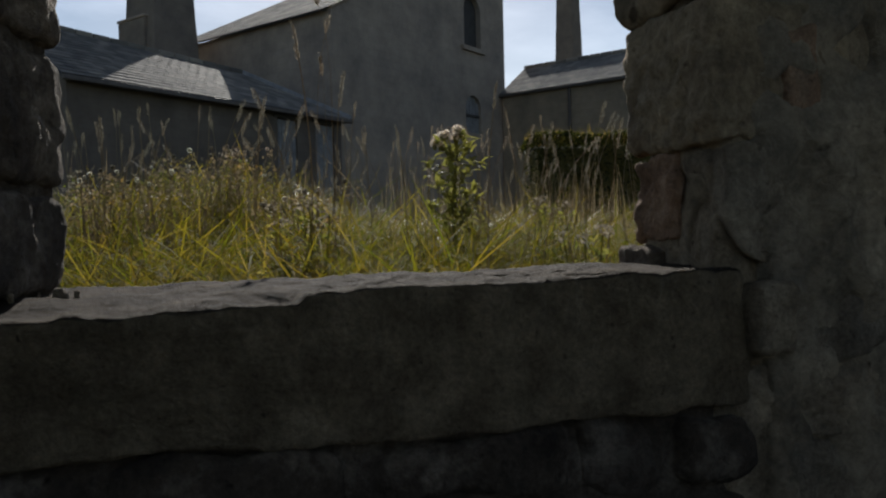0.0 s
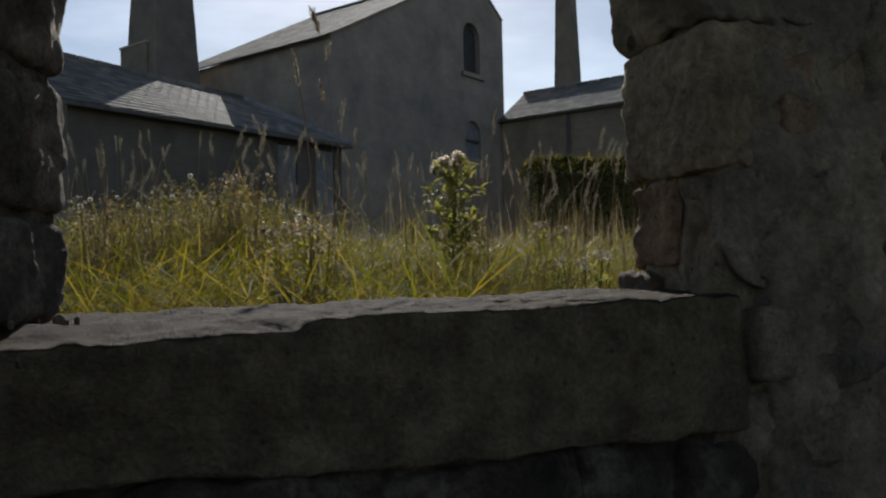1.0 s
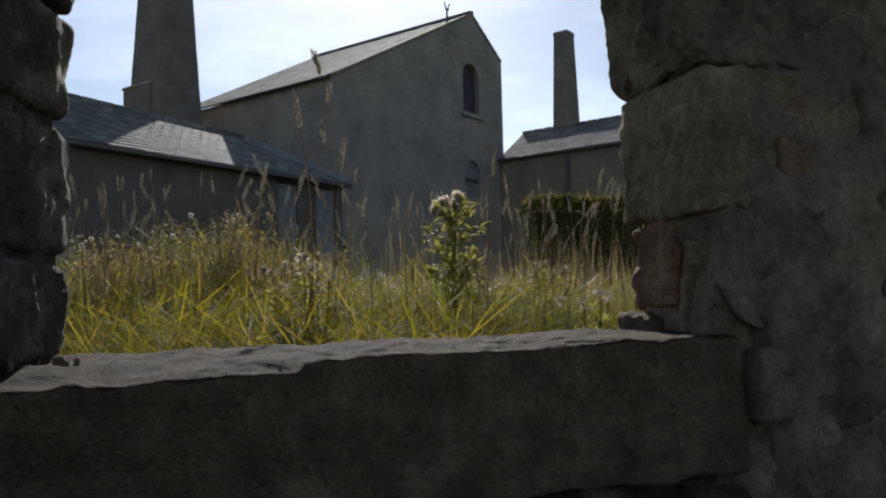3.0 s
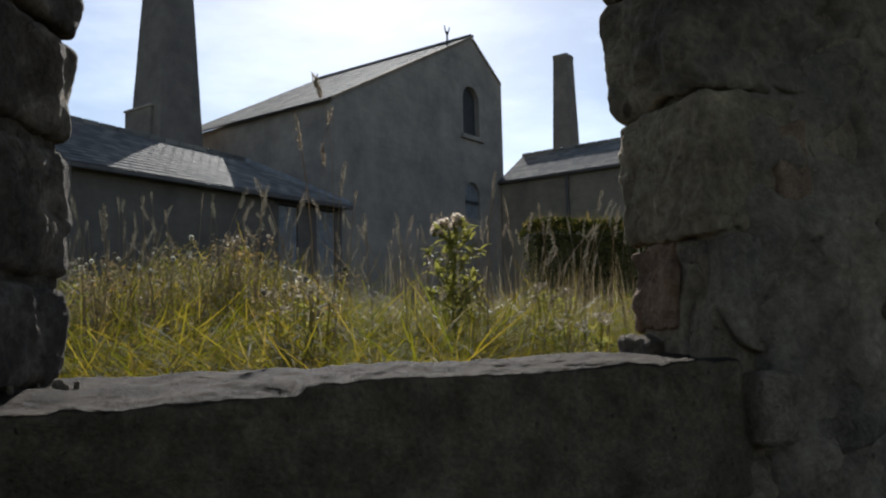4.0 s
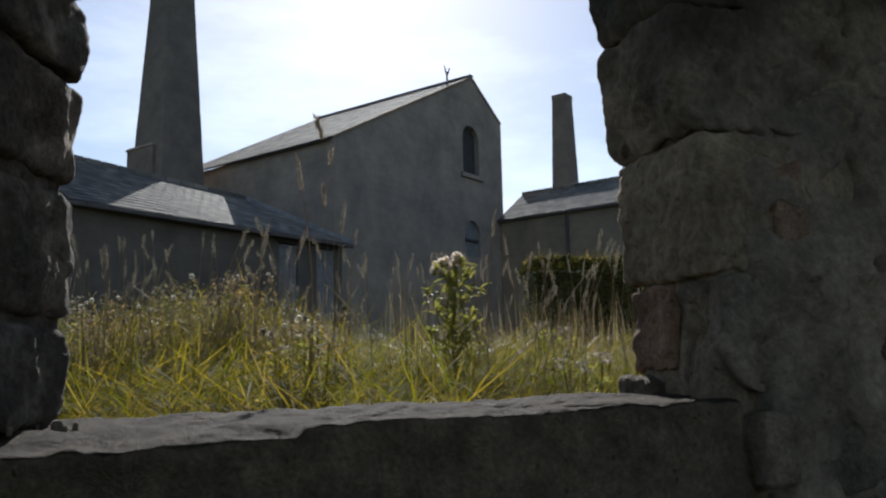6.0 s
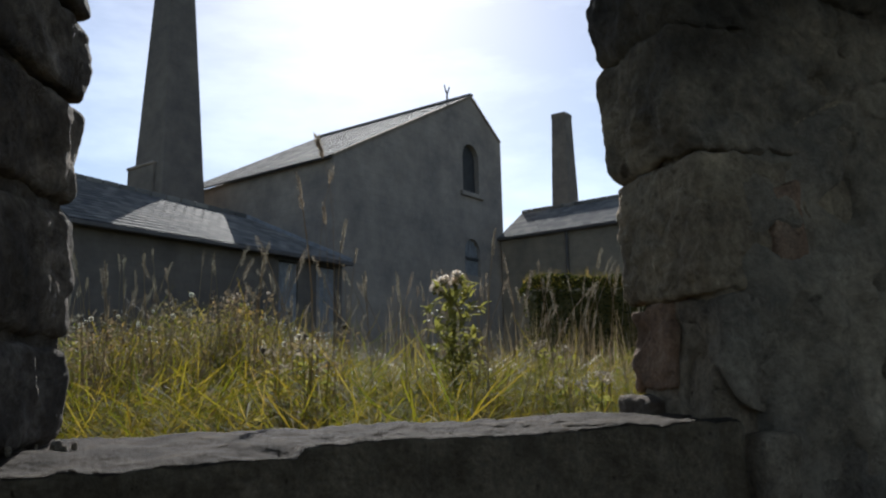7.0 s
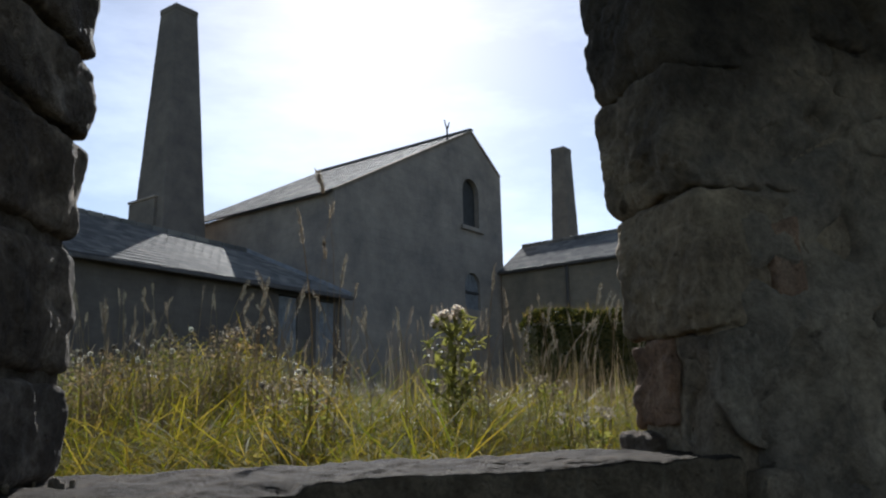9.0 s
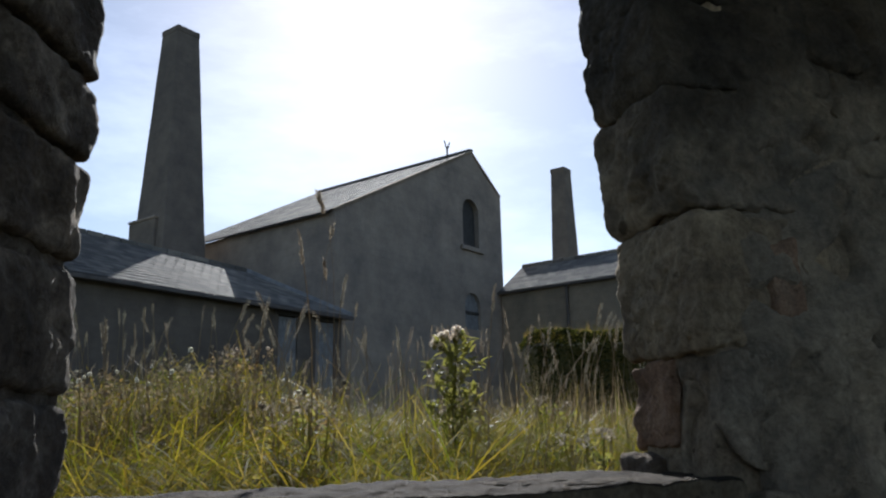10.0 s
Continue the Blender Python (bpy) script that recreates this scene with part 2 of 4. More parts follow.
def part(name, bm, mat, parent=None, label=""):
    me = bpy.data.meshes.new(name)
    bm.to_mesh(me)
    bm.free()
    me.materials.append(mat)
    ob = new(name, me)
    if parent:
        ob.parent = parent
    if label:
        tagged(ob, label)
    return ob


def thing(name, label, category, at=None, group="", kind=""):
    ob = new(name)
    ob.empty_display_size = 0.1
    if at is not None:
        ob.matrix_world = at
    return tagged(ob, label, category, group, kind)


def box_bm(x0, y0, z0, x1, y1, z1, bevel=0.0):
    bm = bmesh.new()
    bmesh.ops.create_cube(bm, size=1, matrix=Matrix.Translation(((x0 + x1) / 2, (y0 + y1) / 2, (z0 + z1) / 2)) @ Matrix.Diagonal((x1 - x0, y1 - y0, z1 - z0, 1)))
    if bevel:
        bmesh.ops.bevel(bm, geom=bm.edges[:], offset=bevel, segments=2, profile=0.6, affect="EDGES")
    return bm


def cube_grid(n):
    """The surface of the cube [-1, 1]^3 as a welded grid: verts and quads."""
    index, verts, faces = {}, [], []

    def vid(p):
        k = tuple(round(c, 5) for c in p)
        if k not in index:
            index[k] = len(verts)
            verts.append(p)
        return index[k]
    s = [-1 + 2 * i / n for i in range(n + 1)]
    for axis in range(3):
        for side in (-1, 1):
            for i in range(n):
                for j in range(n):
                    q = []
                    for a, b in ((i, j), (i + 1, j), (i + 1, j + 1), (i, j + 1)):
                        p = [0, 0, 0]
                        p[axis], p[(axis + 1) % 3], p[(axis + 2) % 3] = side, s[a], s[b]
                        q.append(vid(tuple(p)))
                    faces.append(q if side > 0 else q[::-1])
    return np.array(verts), faces


GRIDS = {n: cube_grid(n) for n in (8, 14, 30, 44, 90)}


R_WARP = 0.30


def warp(p):
    """Bends the courses of the rubble so that no joint runs straight."""
    f = min(1.0, max(0.0, (p.x - 0.33) / 0.12))
    if p.z < EYE - 0.2:
        f = 1.0
    q = Vector((p.x * 4.0, 1.0, p.z * 4.0))
    return p + Vector((noise.noise(q + Vector((7, 0, 0))) * 0.045 * f, 0, noise.noise(q + Vector((0, 0, 13))) * 0.045 * f + noise.noise(q * 2.3) * 0.012 * f))


def stone(name, u0, u1, w0, w1, z0, z1, mat, parent, n=14, k=9.0, rough=0.010, seed=0, label="", taper=0.0, shape=None):
    """One rough block of the ruin's wall, in the wall's own axes: u along it, w through it, z up."""
    verts, faces = GRIDS[n]
    half = np.array([(u1 - u0) / 2, (w1 - w0) / 2, (z1 - z0) / 2])
    mid = np.array([(u0 + u1) / 2, (w0 + w1) / 2, (z0 + z1) / 2])
    norm = (np.abs(verts) ** k).sum(1) ** (1 / k)
    p = verts / norm[:, None] * half
    p[:, 0] *= 1 + taper * verts[:, 2]
    out = []
    for q, v in zip(p, verts):
        x = Vector(q + mid)
        d = Vector(v).normalized()
        off = Vector((seed * 3.1, seed * 1.7, 0))
        y = Vector((x.x + seed, x.y - seed, x.z * 0.55))
        a = noise.noise((x + off) * 7) * 0.9 + noise.noise((x + off) * 19) * 0.7 + noise.noise((x + off) * 47) * 0.35 + noise.noise((x + off) * 95) * 0.15
        a -= abs(noise.noise(y * 13)) * 0.9 + abs(noise.noise(y * 33)) * 0.5 - 0.25
        r = x + d * (a * rough)
        out.append(shape(r) if shape else warp(r) if u0 > R_WARP or z1 < EYE - 0.2 else r)
    return mesh_object(name, out, faces, mat, parent, label, smooth=True)


# ---------------------------------------------------------------- the ruin: front wall with its opening
YAW = math.atan(0.325)
WALL = Matrix.Translation((0, 0.956, 0)) @ Matrix.Rotation(YAW, 4, "Z")
L_FACE, R_FACE, THICK = -0.426, 0.337, 0.215
wall_front = thing("wall_front", "thick ruined wall of mortared rubble stone with a window opening", "wall", WALL, kind="structure")
E0 = EYE

# mortar cores behind the faced stones
stone("mortar_core", R_FACE + 0.045, 2.6, 0.014, THICK - 0.02, 0.0, 2.5, M_MORTAR, wall_front, 90, 60, 0.012, 2)
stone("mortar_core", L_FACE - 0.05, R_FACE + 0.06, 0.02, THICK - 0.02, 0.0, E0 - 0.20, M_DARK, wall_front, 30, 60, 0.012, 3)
stone("lintel", L_FACE - 0.2, R_FACE + 0.2, 0.0, THICK, E0 + 1.08, E0 + 1.5, M_GREY, wall_front, 14, 14, 0.012, 4)


def splay(p):
    """The left reveal widens towards the inside."""
    return Vector((p.x - 0.32 * (THICK - p.y), p.y, p.z))


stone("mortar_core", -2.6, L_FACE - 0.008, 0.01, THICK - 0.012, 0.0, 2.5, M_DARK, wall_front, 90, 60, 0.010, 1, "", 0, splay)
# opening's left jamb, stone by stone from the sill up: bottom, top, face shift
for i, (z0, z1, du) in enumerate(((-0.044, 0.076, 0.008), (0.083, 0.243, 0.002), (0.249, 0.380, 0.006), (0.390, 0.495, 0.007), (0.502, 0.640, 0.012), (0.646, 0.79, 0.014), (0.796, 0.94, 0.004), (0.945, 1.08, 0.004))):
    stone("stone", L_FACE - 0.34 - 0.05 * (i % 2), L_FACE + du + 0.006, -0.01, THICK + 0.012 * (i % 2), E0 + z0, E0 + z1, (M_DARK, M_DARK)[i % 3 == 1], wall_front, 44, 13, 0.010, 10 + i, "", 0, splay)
# right jamb: big roughly squared blocks whose undersides are worn back to the joint


def worn(z0, deep, lean):
    """Leans a block's face and rounds its lower arris."""
    def shape(p):
        low = max(0.0, 1 - (p.z - E0 - z0) / 0.06)
        near = min(1.0, max(0.0, (0.62 - p.x) / 0.12))
        return Vector((p.x + near * (deep * low * low + lean * (p.z - E0 - z0)), p.y, p.z + 0.02 * noise.noise(Vector((p.x * 5, p.y * 5, p.z * 2))) * min(1.0, max(0.0, (p.x - 0.34) / 0.1))))
    return shape


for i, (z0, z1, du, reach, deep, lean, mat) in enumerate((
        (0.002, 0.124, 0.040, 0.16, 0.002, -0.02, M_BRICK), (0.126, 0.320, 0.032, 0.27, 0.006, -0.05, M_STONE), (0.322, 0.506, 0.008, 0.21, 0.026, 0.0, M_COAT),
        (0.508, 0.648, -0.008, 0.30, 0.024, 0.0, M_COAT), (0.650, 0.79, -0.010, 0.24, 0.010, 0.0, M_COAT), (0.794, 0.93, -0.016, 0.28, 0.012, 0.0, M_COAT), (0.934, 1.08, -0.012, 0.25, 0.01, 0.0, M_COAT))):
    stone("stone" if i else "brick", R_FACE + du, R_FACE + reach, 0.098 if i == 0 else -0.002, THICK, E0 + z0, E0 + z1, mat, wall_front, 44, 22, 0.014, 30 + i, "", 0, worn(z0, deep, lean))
stone("stone", R_FACE + 0.05, R_FACE + 0.17, 0.0, 0.034, E0 - 0.025, E0 + 0.125, M_GREY, wall_front, 30, 12, 0.01, 41, "", 0, worn(-0.02, 0.03, 0.0))
stone("stone", R_FACE + 0.044, R_FACE + 0.17, 0.03, 0.10, E0 + 0.048, E0 + 0.126, M_GREY, wall_front, 30, 9, 0.01, 43, "", 0, worn(0.05, 0.02, 0.0))
stone("stone", R_FACE + 0.012, R_FACE + 0.08, 0.13, THICK + 0.005, E0 - 0.046, E0 + 0.002, M_DARK, wall_front, 14, 5, 0.012, 42)
# facing stones right of the opening
rng = random.Random(5)
z, row = E0 - 0.98, 0
while z < E0 + 1.3:
    h = rng.uniform(0.09, 0.17)
    u = (R_FACE + 0.10 if z < E0 - 0.2 else R_FACE + 0.28) + rng.uniform(-0.04, 0.06)
    if E0 - 0.2 < z < E0 - 0.03:
        u = R_FACE + 0.17
    while u < 1.9:
        w = rng.uniform(0.10, 0.30)
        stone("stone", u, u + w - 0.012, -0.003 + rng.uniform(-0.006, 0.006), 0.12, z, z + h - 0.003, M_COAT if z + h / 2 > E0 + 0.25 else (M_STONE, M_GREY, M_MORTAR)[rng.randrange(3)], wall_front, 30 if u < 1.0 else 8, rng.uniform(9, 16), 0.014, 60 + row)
        u += w
        row += 1
    z += h


def bed(u):
    """The long bed joint that climbs away from the opening."""
    return E0 + 0.285 + 0.5 * max(0.0, u - 0.345) * (1 - 0.25 * min(1.0, u - 0.345)) + 0.012 * noise.noise(Vector((u * 9, 0, 0)))


def pointing(label, u0, u1, z0, z1, mat, base, seed, nu, nz):
    """A coat of old lime pointing smeared over the rubble: lumpy, pitted, fading out at its borders; z0 and z1 are heights along u."""
    front, nose = [], []
    for j in range(nz + 1):
        for i in range(nu + 1):
            f, g = i / nu, j / nz
            u = u0 + (u1 - u0) * f
            z = z0(u) + (z1(u) - z0(u)) * g
            q = Vector((u + seed, 0.3, z))
            d = noise.noise(q * 4) * 0.014 + noise.noise(q * 10) * 0.012 + noise.noise(q * 26) * 0.007 + noise.noise(q * 60) * 0.003
            d -= abs(noise.noise(q * 7 + Vector((0, 5, 0)))) * 0.018 - 0.004
            pit = noise.noise(q * 17 + Vector((3, 0, 0)))
            if pit > 0.30:
                d -= 0.10 * (pit - 0.30)
            d -= 0.014 * math.exp(-((z - bed(u)) / 0.007) ** 2)
            wander = 0.2 * noise.noise(q * 14)
            edge = max(0.0, min(1.0, (1 - g) * 16 + wander, g * 16 + wander))
            brink = max(0.0, min(1.0, f * 13 + wander))
            w = base - d + 0.03 * (1 - edge) ** 2 + 0.085 * (1 - brink) ** 2.5
            if z < E0 - 0.02 and u < 0.447:
                w = 0.06
            front.append((u, w, z))
            nose.append((u, w + 0.02, z))
    n, k = nu + 1, len(front)
    faces = [(j * n + i, j * n + i + 1, (j + 1) * n + i + 1, (j + 1) * n + i) for j in range(nz) for i in range(nu)]
    faces += [tuple(k + v for v in q[::-1]) for q in faces]
    rim = [i for i in range(n)] + [j * n + nu for j in range(1, nz + 1)] + [nz * n + i for i in range(nu - 1, -1, -1)] + [j * n for j in range(nz - 1, 0, -1)]
    faces += [(b, a, k + a, k + b) for a, b in zip(rim, rim[1:] + rim[:1])]
    return mesh_object("pointing", front + nose, faces, mat, wall_front, label, smooth=True)


pointing("grey-buff lime pointing smeared over rubble, darker above", 0.385, 1.7, lambda u: 0.02, lambda u: E0 + 1.15, M_COAT, -0.005, 3.0, 190, 280)
stone("brick", R_FACE + 0.135, R_FACE + 0.20, -0.012, 0.1, E0 + 0.165, E0 + 0.285, M_BRICK, wall_front, 14, 12, 0.004, 57, "red brick set on edge")
stone("stone", R_FACE + 0.088, R_FACE + 0.15, -0.034, 0.06, E0 - 0.118, E0 - 0.042, M_MORTAR, wall_front, 30, 8, 0.009, 58, "loose wedge of pale stone")
# courses below the sill
z = E0 - 0.215
while z > 0.05:
    h = rng.uniform(0.09, 0.16)
    u = -1.5 + rng.uniform(-0.1, 0.1)
    while u < R_FACE + 0.08:
        w = rng.uniform(0.12, 0.32)
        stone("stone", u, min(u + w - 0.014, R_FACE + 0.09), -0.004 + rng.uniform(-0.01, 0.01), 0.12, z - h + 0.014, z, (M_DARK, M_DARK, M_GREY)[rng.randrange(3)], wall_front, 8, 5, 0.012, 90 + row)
        u += w
        row += 1
    z -= h


def sill_shape(p):
    """Chip the front arris and let the top fall slightly to the left."""
    p = p.copy()
    top = min(1.0, max(0.0, (p.z - E0 + 0.15) / 0.09))
    if top > 0:
        p.z += top * 0.013 * (p.x - L_FACE) / 0.76 + top * max(0.0, p.y - 0.02) * 0.03
        chip = noise.noise(Vector((p.x * 6, 3.3, 0))) * 0.5 + noise.noise(Vector((p.x * 21, 1.3, 0))) * 0.45 + noise.noise(Vector((p.x * 48, 7.3, 0))) * 0.4
        if p.y < 0.06:
            p.y += 0.036 * chip * top
            p.z += top * 0.008 * noise.noise(Vector((p.x * 9, 9.9, 0)))
            if p.x < -0.165:
                p.y -= 0.024 * top
                p.z -= 0.011 * top * min(1.0, (0.06 - p.y) / 0.05)
    return p


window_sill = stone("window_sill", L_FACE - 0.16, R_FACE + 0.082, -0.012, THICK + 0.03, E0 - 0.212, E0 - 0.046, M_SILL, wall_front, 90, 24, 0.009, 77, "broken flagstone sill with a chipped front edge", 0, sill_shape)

# flakes that have split from the sill, and crumbs of mortar lying on it
rf = random.Random(31)
for u, w, su, sw in ((0.255, 0.05, 0.17, 0.09), (0.20, 0.12, 0.22, 0.11), (0.27, 0.15, 0.12, 0.08)):
    stone("flake", u - su / 2, u + su / 2, w - sw / 2, w + sw / 2, E0 - 0.050, E0 - 0.030, M_SILL, wall_front, 30, 3.0, 0.005, 200 + int(u * 100), "", 0, lambda p: p)
for i in range(5):
    u, w, s = rf.uniform(-0.46, -0.38), rf.uniform(0.06, 0.17), rf.uniform(0.003, 0.006)
    crumb = stone("stone_fragment", u - s, u + s, w - s, w + s, E0 - 0.049, E0 - 0.049 + s * 1.6 + 0.006, M_MORTAR, None, 8, 3.0, 0.003, 230 + i, "", 0, lambda p: p)
    crumb.matrix_world = WALL
    tagged(crumb, "crumb of pale mortar lying on the stone sill", "stone", "crumbs on the sill")

# the rest of the ruin round the camera: floor, and unseen light-blocking walls and ceiling
floor = part("floor", box_bm(-2.6, -3.0, -0.2, 3.0, 2.2, 0.0), M_FLOOR)
tagged(floor, "trodden earth floor of the ruin", "floor", kind="structure")
# walls out of view, their heights set by how much skylight they let in
for nm, b in (("wall_west", (-1.15, -3.0, 0, -0.85, 0.5, 1.55)), ("wall_east", (2.5, -3.0, 0, 2.8, 1.9, 1.2)), ("wall_south", (-0.85, -3.0, 0, 2.5, -2.7, 0.85))):
    tagged(part(nm, box_bm(*b), M_MORTAR), "unseen rubble wall added to shape the light inside the ruin", "wall", kind="structure")
# added slab out of view that keeps skylight off the upper wall
ceiling = part("ceiling", box_bm(-1.35, -1.2, 2.1, 2.35, 0.08, 2.25), M_VOID)
ceiling.matrix_world = WALL
tagged(ceiling, "unseen dark slab added to shade the ruin's inside", "ceiling", kind="structure")

# ---------------------------------------------------------------- ground outside
G = EYE - 0.58


def ground_z(x, y):
    m = 0.30 * math.exp(-((x + 1.55) / 0.95) ** 4 - ((y - 4.9) / 1.3) ** 2)
    # the meadow climbs from the foot of the wall, then falls away to the yard
    m += (0.18 + 0.32 * min(1.0, max(0.0, (y - 1.3) / 5.2))) * min(1.0, max(0.0, (14.0 - y) / 6.0))
    return G + m + 0.05 * noise.noise(Vector((x * 0.5, y * 0.5, 0)))


def make_ground():
    xs = sorted({-3000, -600, -150, -60, -30, *np.arange(-16, 16.1, 0.5), 30, 60, 150, 600, 3000})
    ys = sorted({-3000, -600, -150, -40, -12, -6, -3.3, -3, -2, -1, 0, 0.6, *np.arange(1.15, 20.2, 0.5), 26, 34, 60, 150, 600, 3000})
    verts = []
    for y in ys:
        for x in xs:
            z = ground_z(x, y) if abs(x) < 16 and 1 < y < 20 else G - (0.6 if y < 1 and abs(x) < 16 else 0)
            if abs(x) < 3 and -3.2 < y < 1.05 + 0.325 * x:      # under the floor of the ruin
                z = -0.25
            verts.append((x, y, z))
    n = len(xs)
    faces = [(j * n + i, j * n + i + 1, (j + 1) * n + i + 1, (j + 1) * n + i) for j in range(len(ys) - 1) for i in range(n - 1)]
    return mesh_object("ground", verts, faces, M_SOIL, smooth=True)


tagged(make_ground(), "rough meadow ground under long grass", "ground", kind="structure")

# ---------------------------------------------------------------- the colliery buildings beyond the meadow
TURN_B = math.atan2(0.8, 0.6)          # all of them share one orthogonal layout


def site(x, y):
    """Axes of a building at (x, y): its x runs away to the right, its y away to the left."""
    return Matrix.Translation((x, y, G)) @ Matrix.Rotation(TURN_B, 4, "Z")


LIFT = EYE - G                          # heights above the eye to heights above the ground


def box_uv(ob):
    """Metric coordinates for coursed walling."""
    me = ob.data
    uv = me.uv_layers.new(name="UVMap")
    for poly in me.polygons:
        n = poly.normal
        for li in poly.loop_indices:
            c = me.vertices[me.loops[li].vertex_index].co
            uv.data[li].uv = (c.y, c.z) if abs(n.x) > max(abs(n.y), abs(n.z)) else (c.x, c.z) if abs(n.y) >= abs(n.z) else (c.x, c.y)
    return ob


def arch(x, z, w, h, n=8):
    """Outline of a round-headed opening."""
    r = w / 2
    return [(x - r, z), (x + r, z)] + [(x + r * math.cos(math.pi * i / n), z + h - r + r * math.sin(math.pi * i / n)) for i in range(n + 1)]


def rect(x0, z0, x1, z1):
    return [(x0, z0), (x1, z0), (x1, z1), (x0, z1)]


def pierced(outline, holes, depth, m):
    """A wall with an outline in x and z, openings that go right through, and thickness along y; m places it."""
    bm = bmesh.new()
    for loop in (outline, *holes):
        vs = [bm.verts.new((x, 0, z)) for x, z in loop]
        for a, b in zip(vs, vs[1:] + vs[:1]):
            bm.edges.new((a, b))
    bmesh.ops.triangle_fill(bm, use_beauty=True, edges=bm.edges[:])
    ext = bmesh.ops.extrude_face_region(bm, geom=bm.faces[:])
    bmesh.ops.translate(bm, verts=[v for v in ext["geom"] if isinstance(v, bmesh.types.BMVert)], vec=(0, depth, 0))
    bmesh.ops.recalc_face_normals(bm, faces=bm.faces[:])
    bmesh.ops.transform(bm, matrix=m, verts=bm.verts[:])
    return bm


ALONG_X = Matrix.Identity(4)
ALONG_Y = Matrix(((0, 1, 0, 0), (1, 0, 0, 0), (0, 0, 1, 0), (0, 0, 0, 1)))


def slates(parent, origin, along, up, length, height, inside=None, w=0.32, h=0.22, seed=1, single=0, sag=None):
    """Courses of slates over a roof slope: origin at the eave, along it, and up the slope."""
    r = random.Random(seed)
    o, a, b = Vector(origin), Vector(along).normalized(), Vector(up).normalized()
    nrm = a.cross(b).normalized()
    if nrm.z < 0:
        nrm = -nrm
    verts, faces, whole, made = [], [], None, 0
    turn = Matrix((a, b, nrm)).transposed().to_4x4()
    for j in range(int(height / h) + 1):
        for i in range(-1, int(length / w) + 1):
            x0 = i * w + (w / 2 if j % 2 else 0) + r.uniform(-0.008, 0.008)
            x1, y0, y1 = min(x0 + w - 0.008, length), j * h + r.uniform(-0.015, 0.01), min((j + 1.25) * h, height)
            x0 = max(x0, 0.0)
            if x1 - x0 < 0.03 or y1 - y0 < 0.03 or (inside and not inside((x0 + x1) / 2, (y0 + y1) / 2)):
                continue
            lift = 0.012 + r.uniform(0, 0.003)
            swell = sag((x0 + x1) / 2, (y0 + y1) / 2) if sag else 0.0
            if made < single and x1 - x0 > w - 0.03 and y1 - y0 > h:
                if whole is None:
                    one = mesh_object("slate", [(x, y, z) for y, t in ((0, 0.012), (1.25 * h, 0.004)) for x in (0, w - 0.008) for z in (t, t - 0.008)],
                                      [(0, 2, 6, 4), (1, 5, 7, 3), (0, 1, 3, 2), (4, 6, 7, 5), (0, 4, 5, 1), (2, 3, 7, 6)], M_SLATE, parent)
                    whole = one.data
                else:
                    one = new("slate", whole)
                    one.parent = parent
                one.matrix_basis = Matrix.Translation(o + a * x0 + b * y0 + nrm * (lift - 0.012 + swell)) @ turn
                made += 1
                continue
            base = len(verts)
            for y, top in ((y0, lift), (y1, 0.004)):
                for x in (x0, x1):
                    for t in (top, top - 0.008):
                        verts.append(o + a * x + b * y + nrm * (t + swell))
            v = lambda k: base + k
            faces += [(v(0), v(2), v(6), v(4)), (v(1), v(5), v(7), v(3)), (v(0), v(1), v(3), v(2)), (v(4), v(6), v(7), v(5)), (v(0), v(4), v(5), v(1)), (v(2), v(3), v(7), v(6))]
    ob = mesh_object("slates", verts, faces, M_SLATE, parent, "overlapping courses of grey slates")
    tagged(ob, kind="stuff")
    return ob


def slab(name, pts, thick, mat, parent, label=""):
    """A flat roof deck from its upper corners, thickened downwards."""
    n = len(pts)
    verts = [Vector(p) for p in pts] + [Vector(p) - Vector((0, 0, thick)) for p in pts]
    faces = [tuple(range(n)), tuple(range(2 * n - 1, n - 1, -1))] + [(i, n + i, n + (i + 1) % n, (i + 1) % n) for i in range(n)]
    return mesh_object(name, verts, faces, mat, parent, label)


def boards(parent, name, x0, z0, x1, z1, y, m, mat, count=5, round_top=False):
    """Vertical boarding that closes an opening, board by board."""
    w = (x1 - x0) / count
    for i in range(count):
        a = x0 + i * w
        top = z1
        if round_top:
            c = (a + w / 2 - (x0 + x1) / 2) / ((x1 - x0) / 2)
            top = z1 - (x1 - x0) / 2 * (1 - math.sqrt(max(0.0, 1 - c * c)))
        bm = box_bm(a + 0.006, y, z0, a + w - 0.006, y + 0.03, top, 0.004)
        bmesh.ops.transform(bm, matrix=m, verts=bm.verts[:])
        part(name, bm, mat, parent)


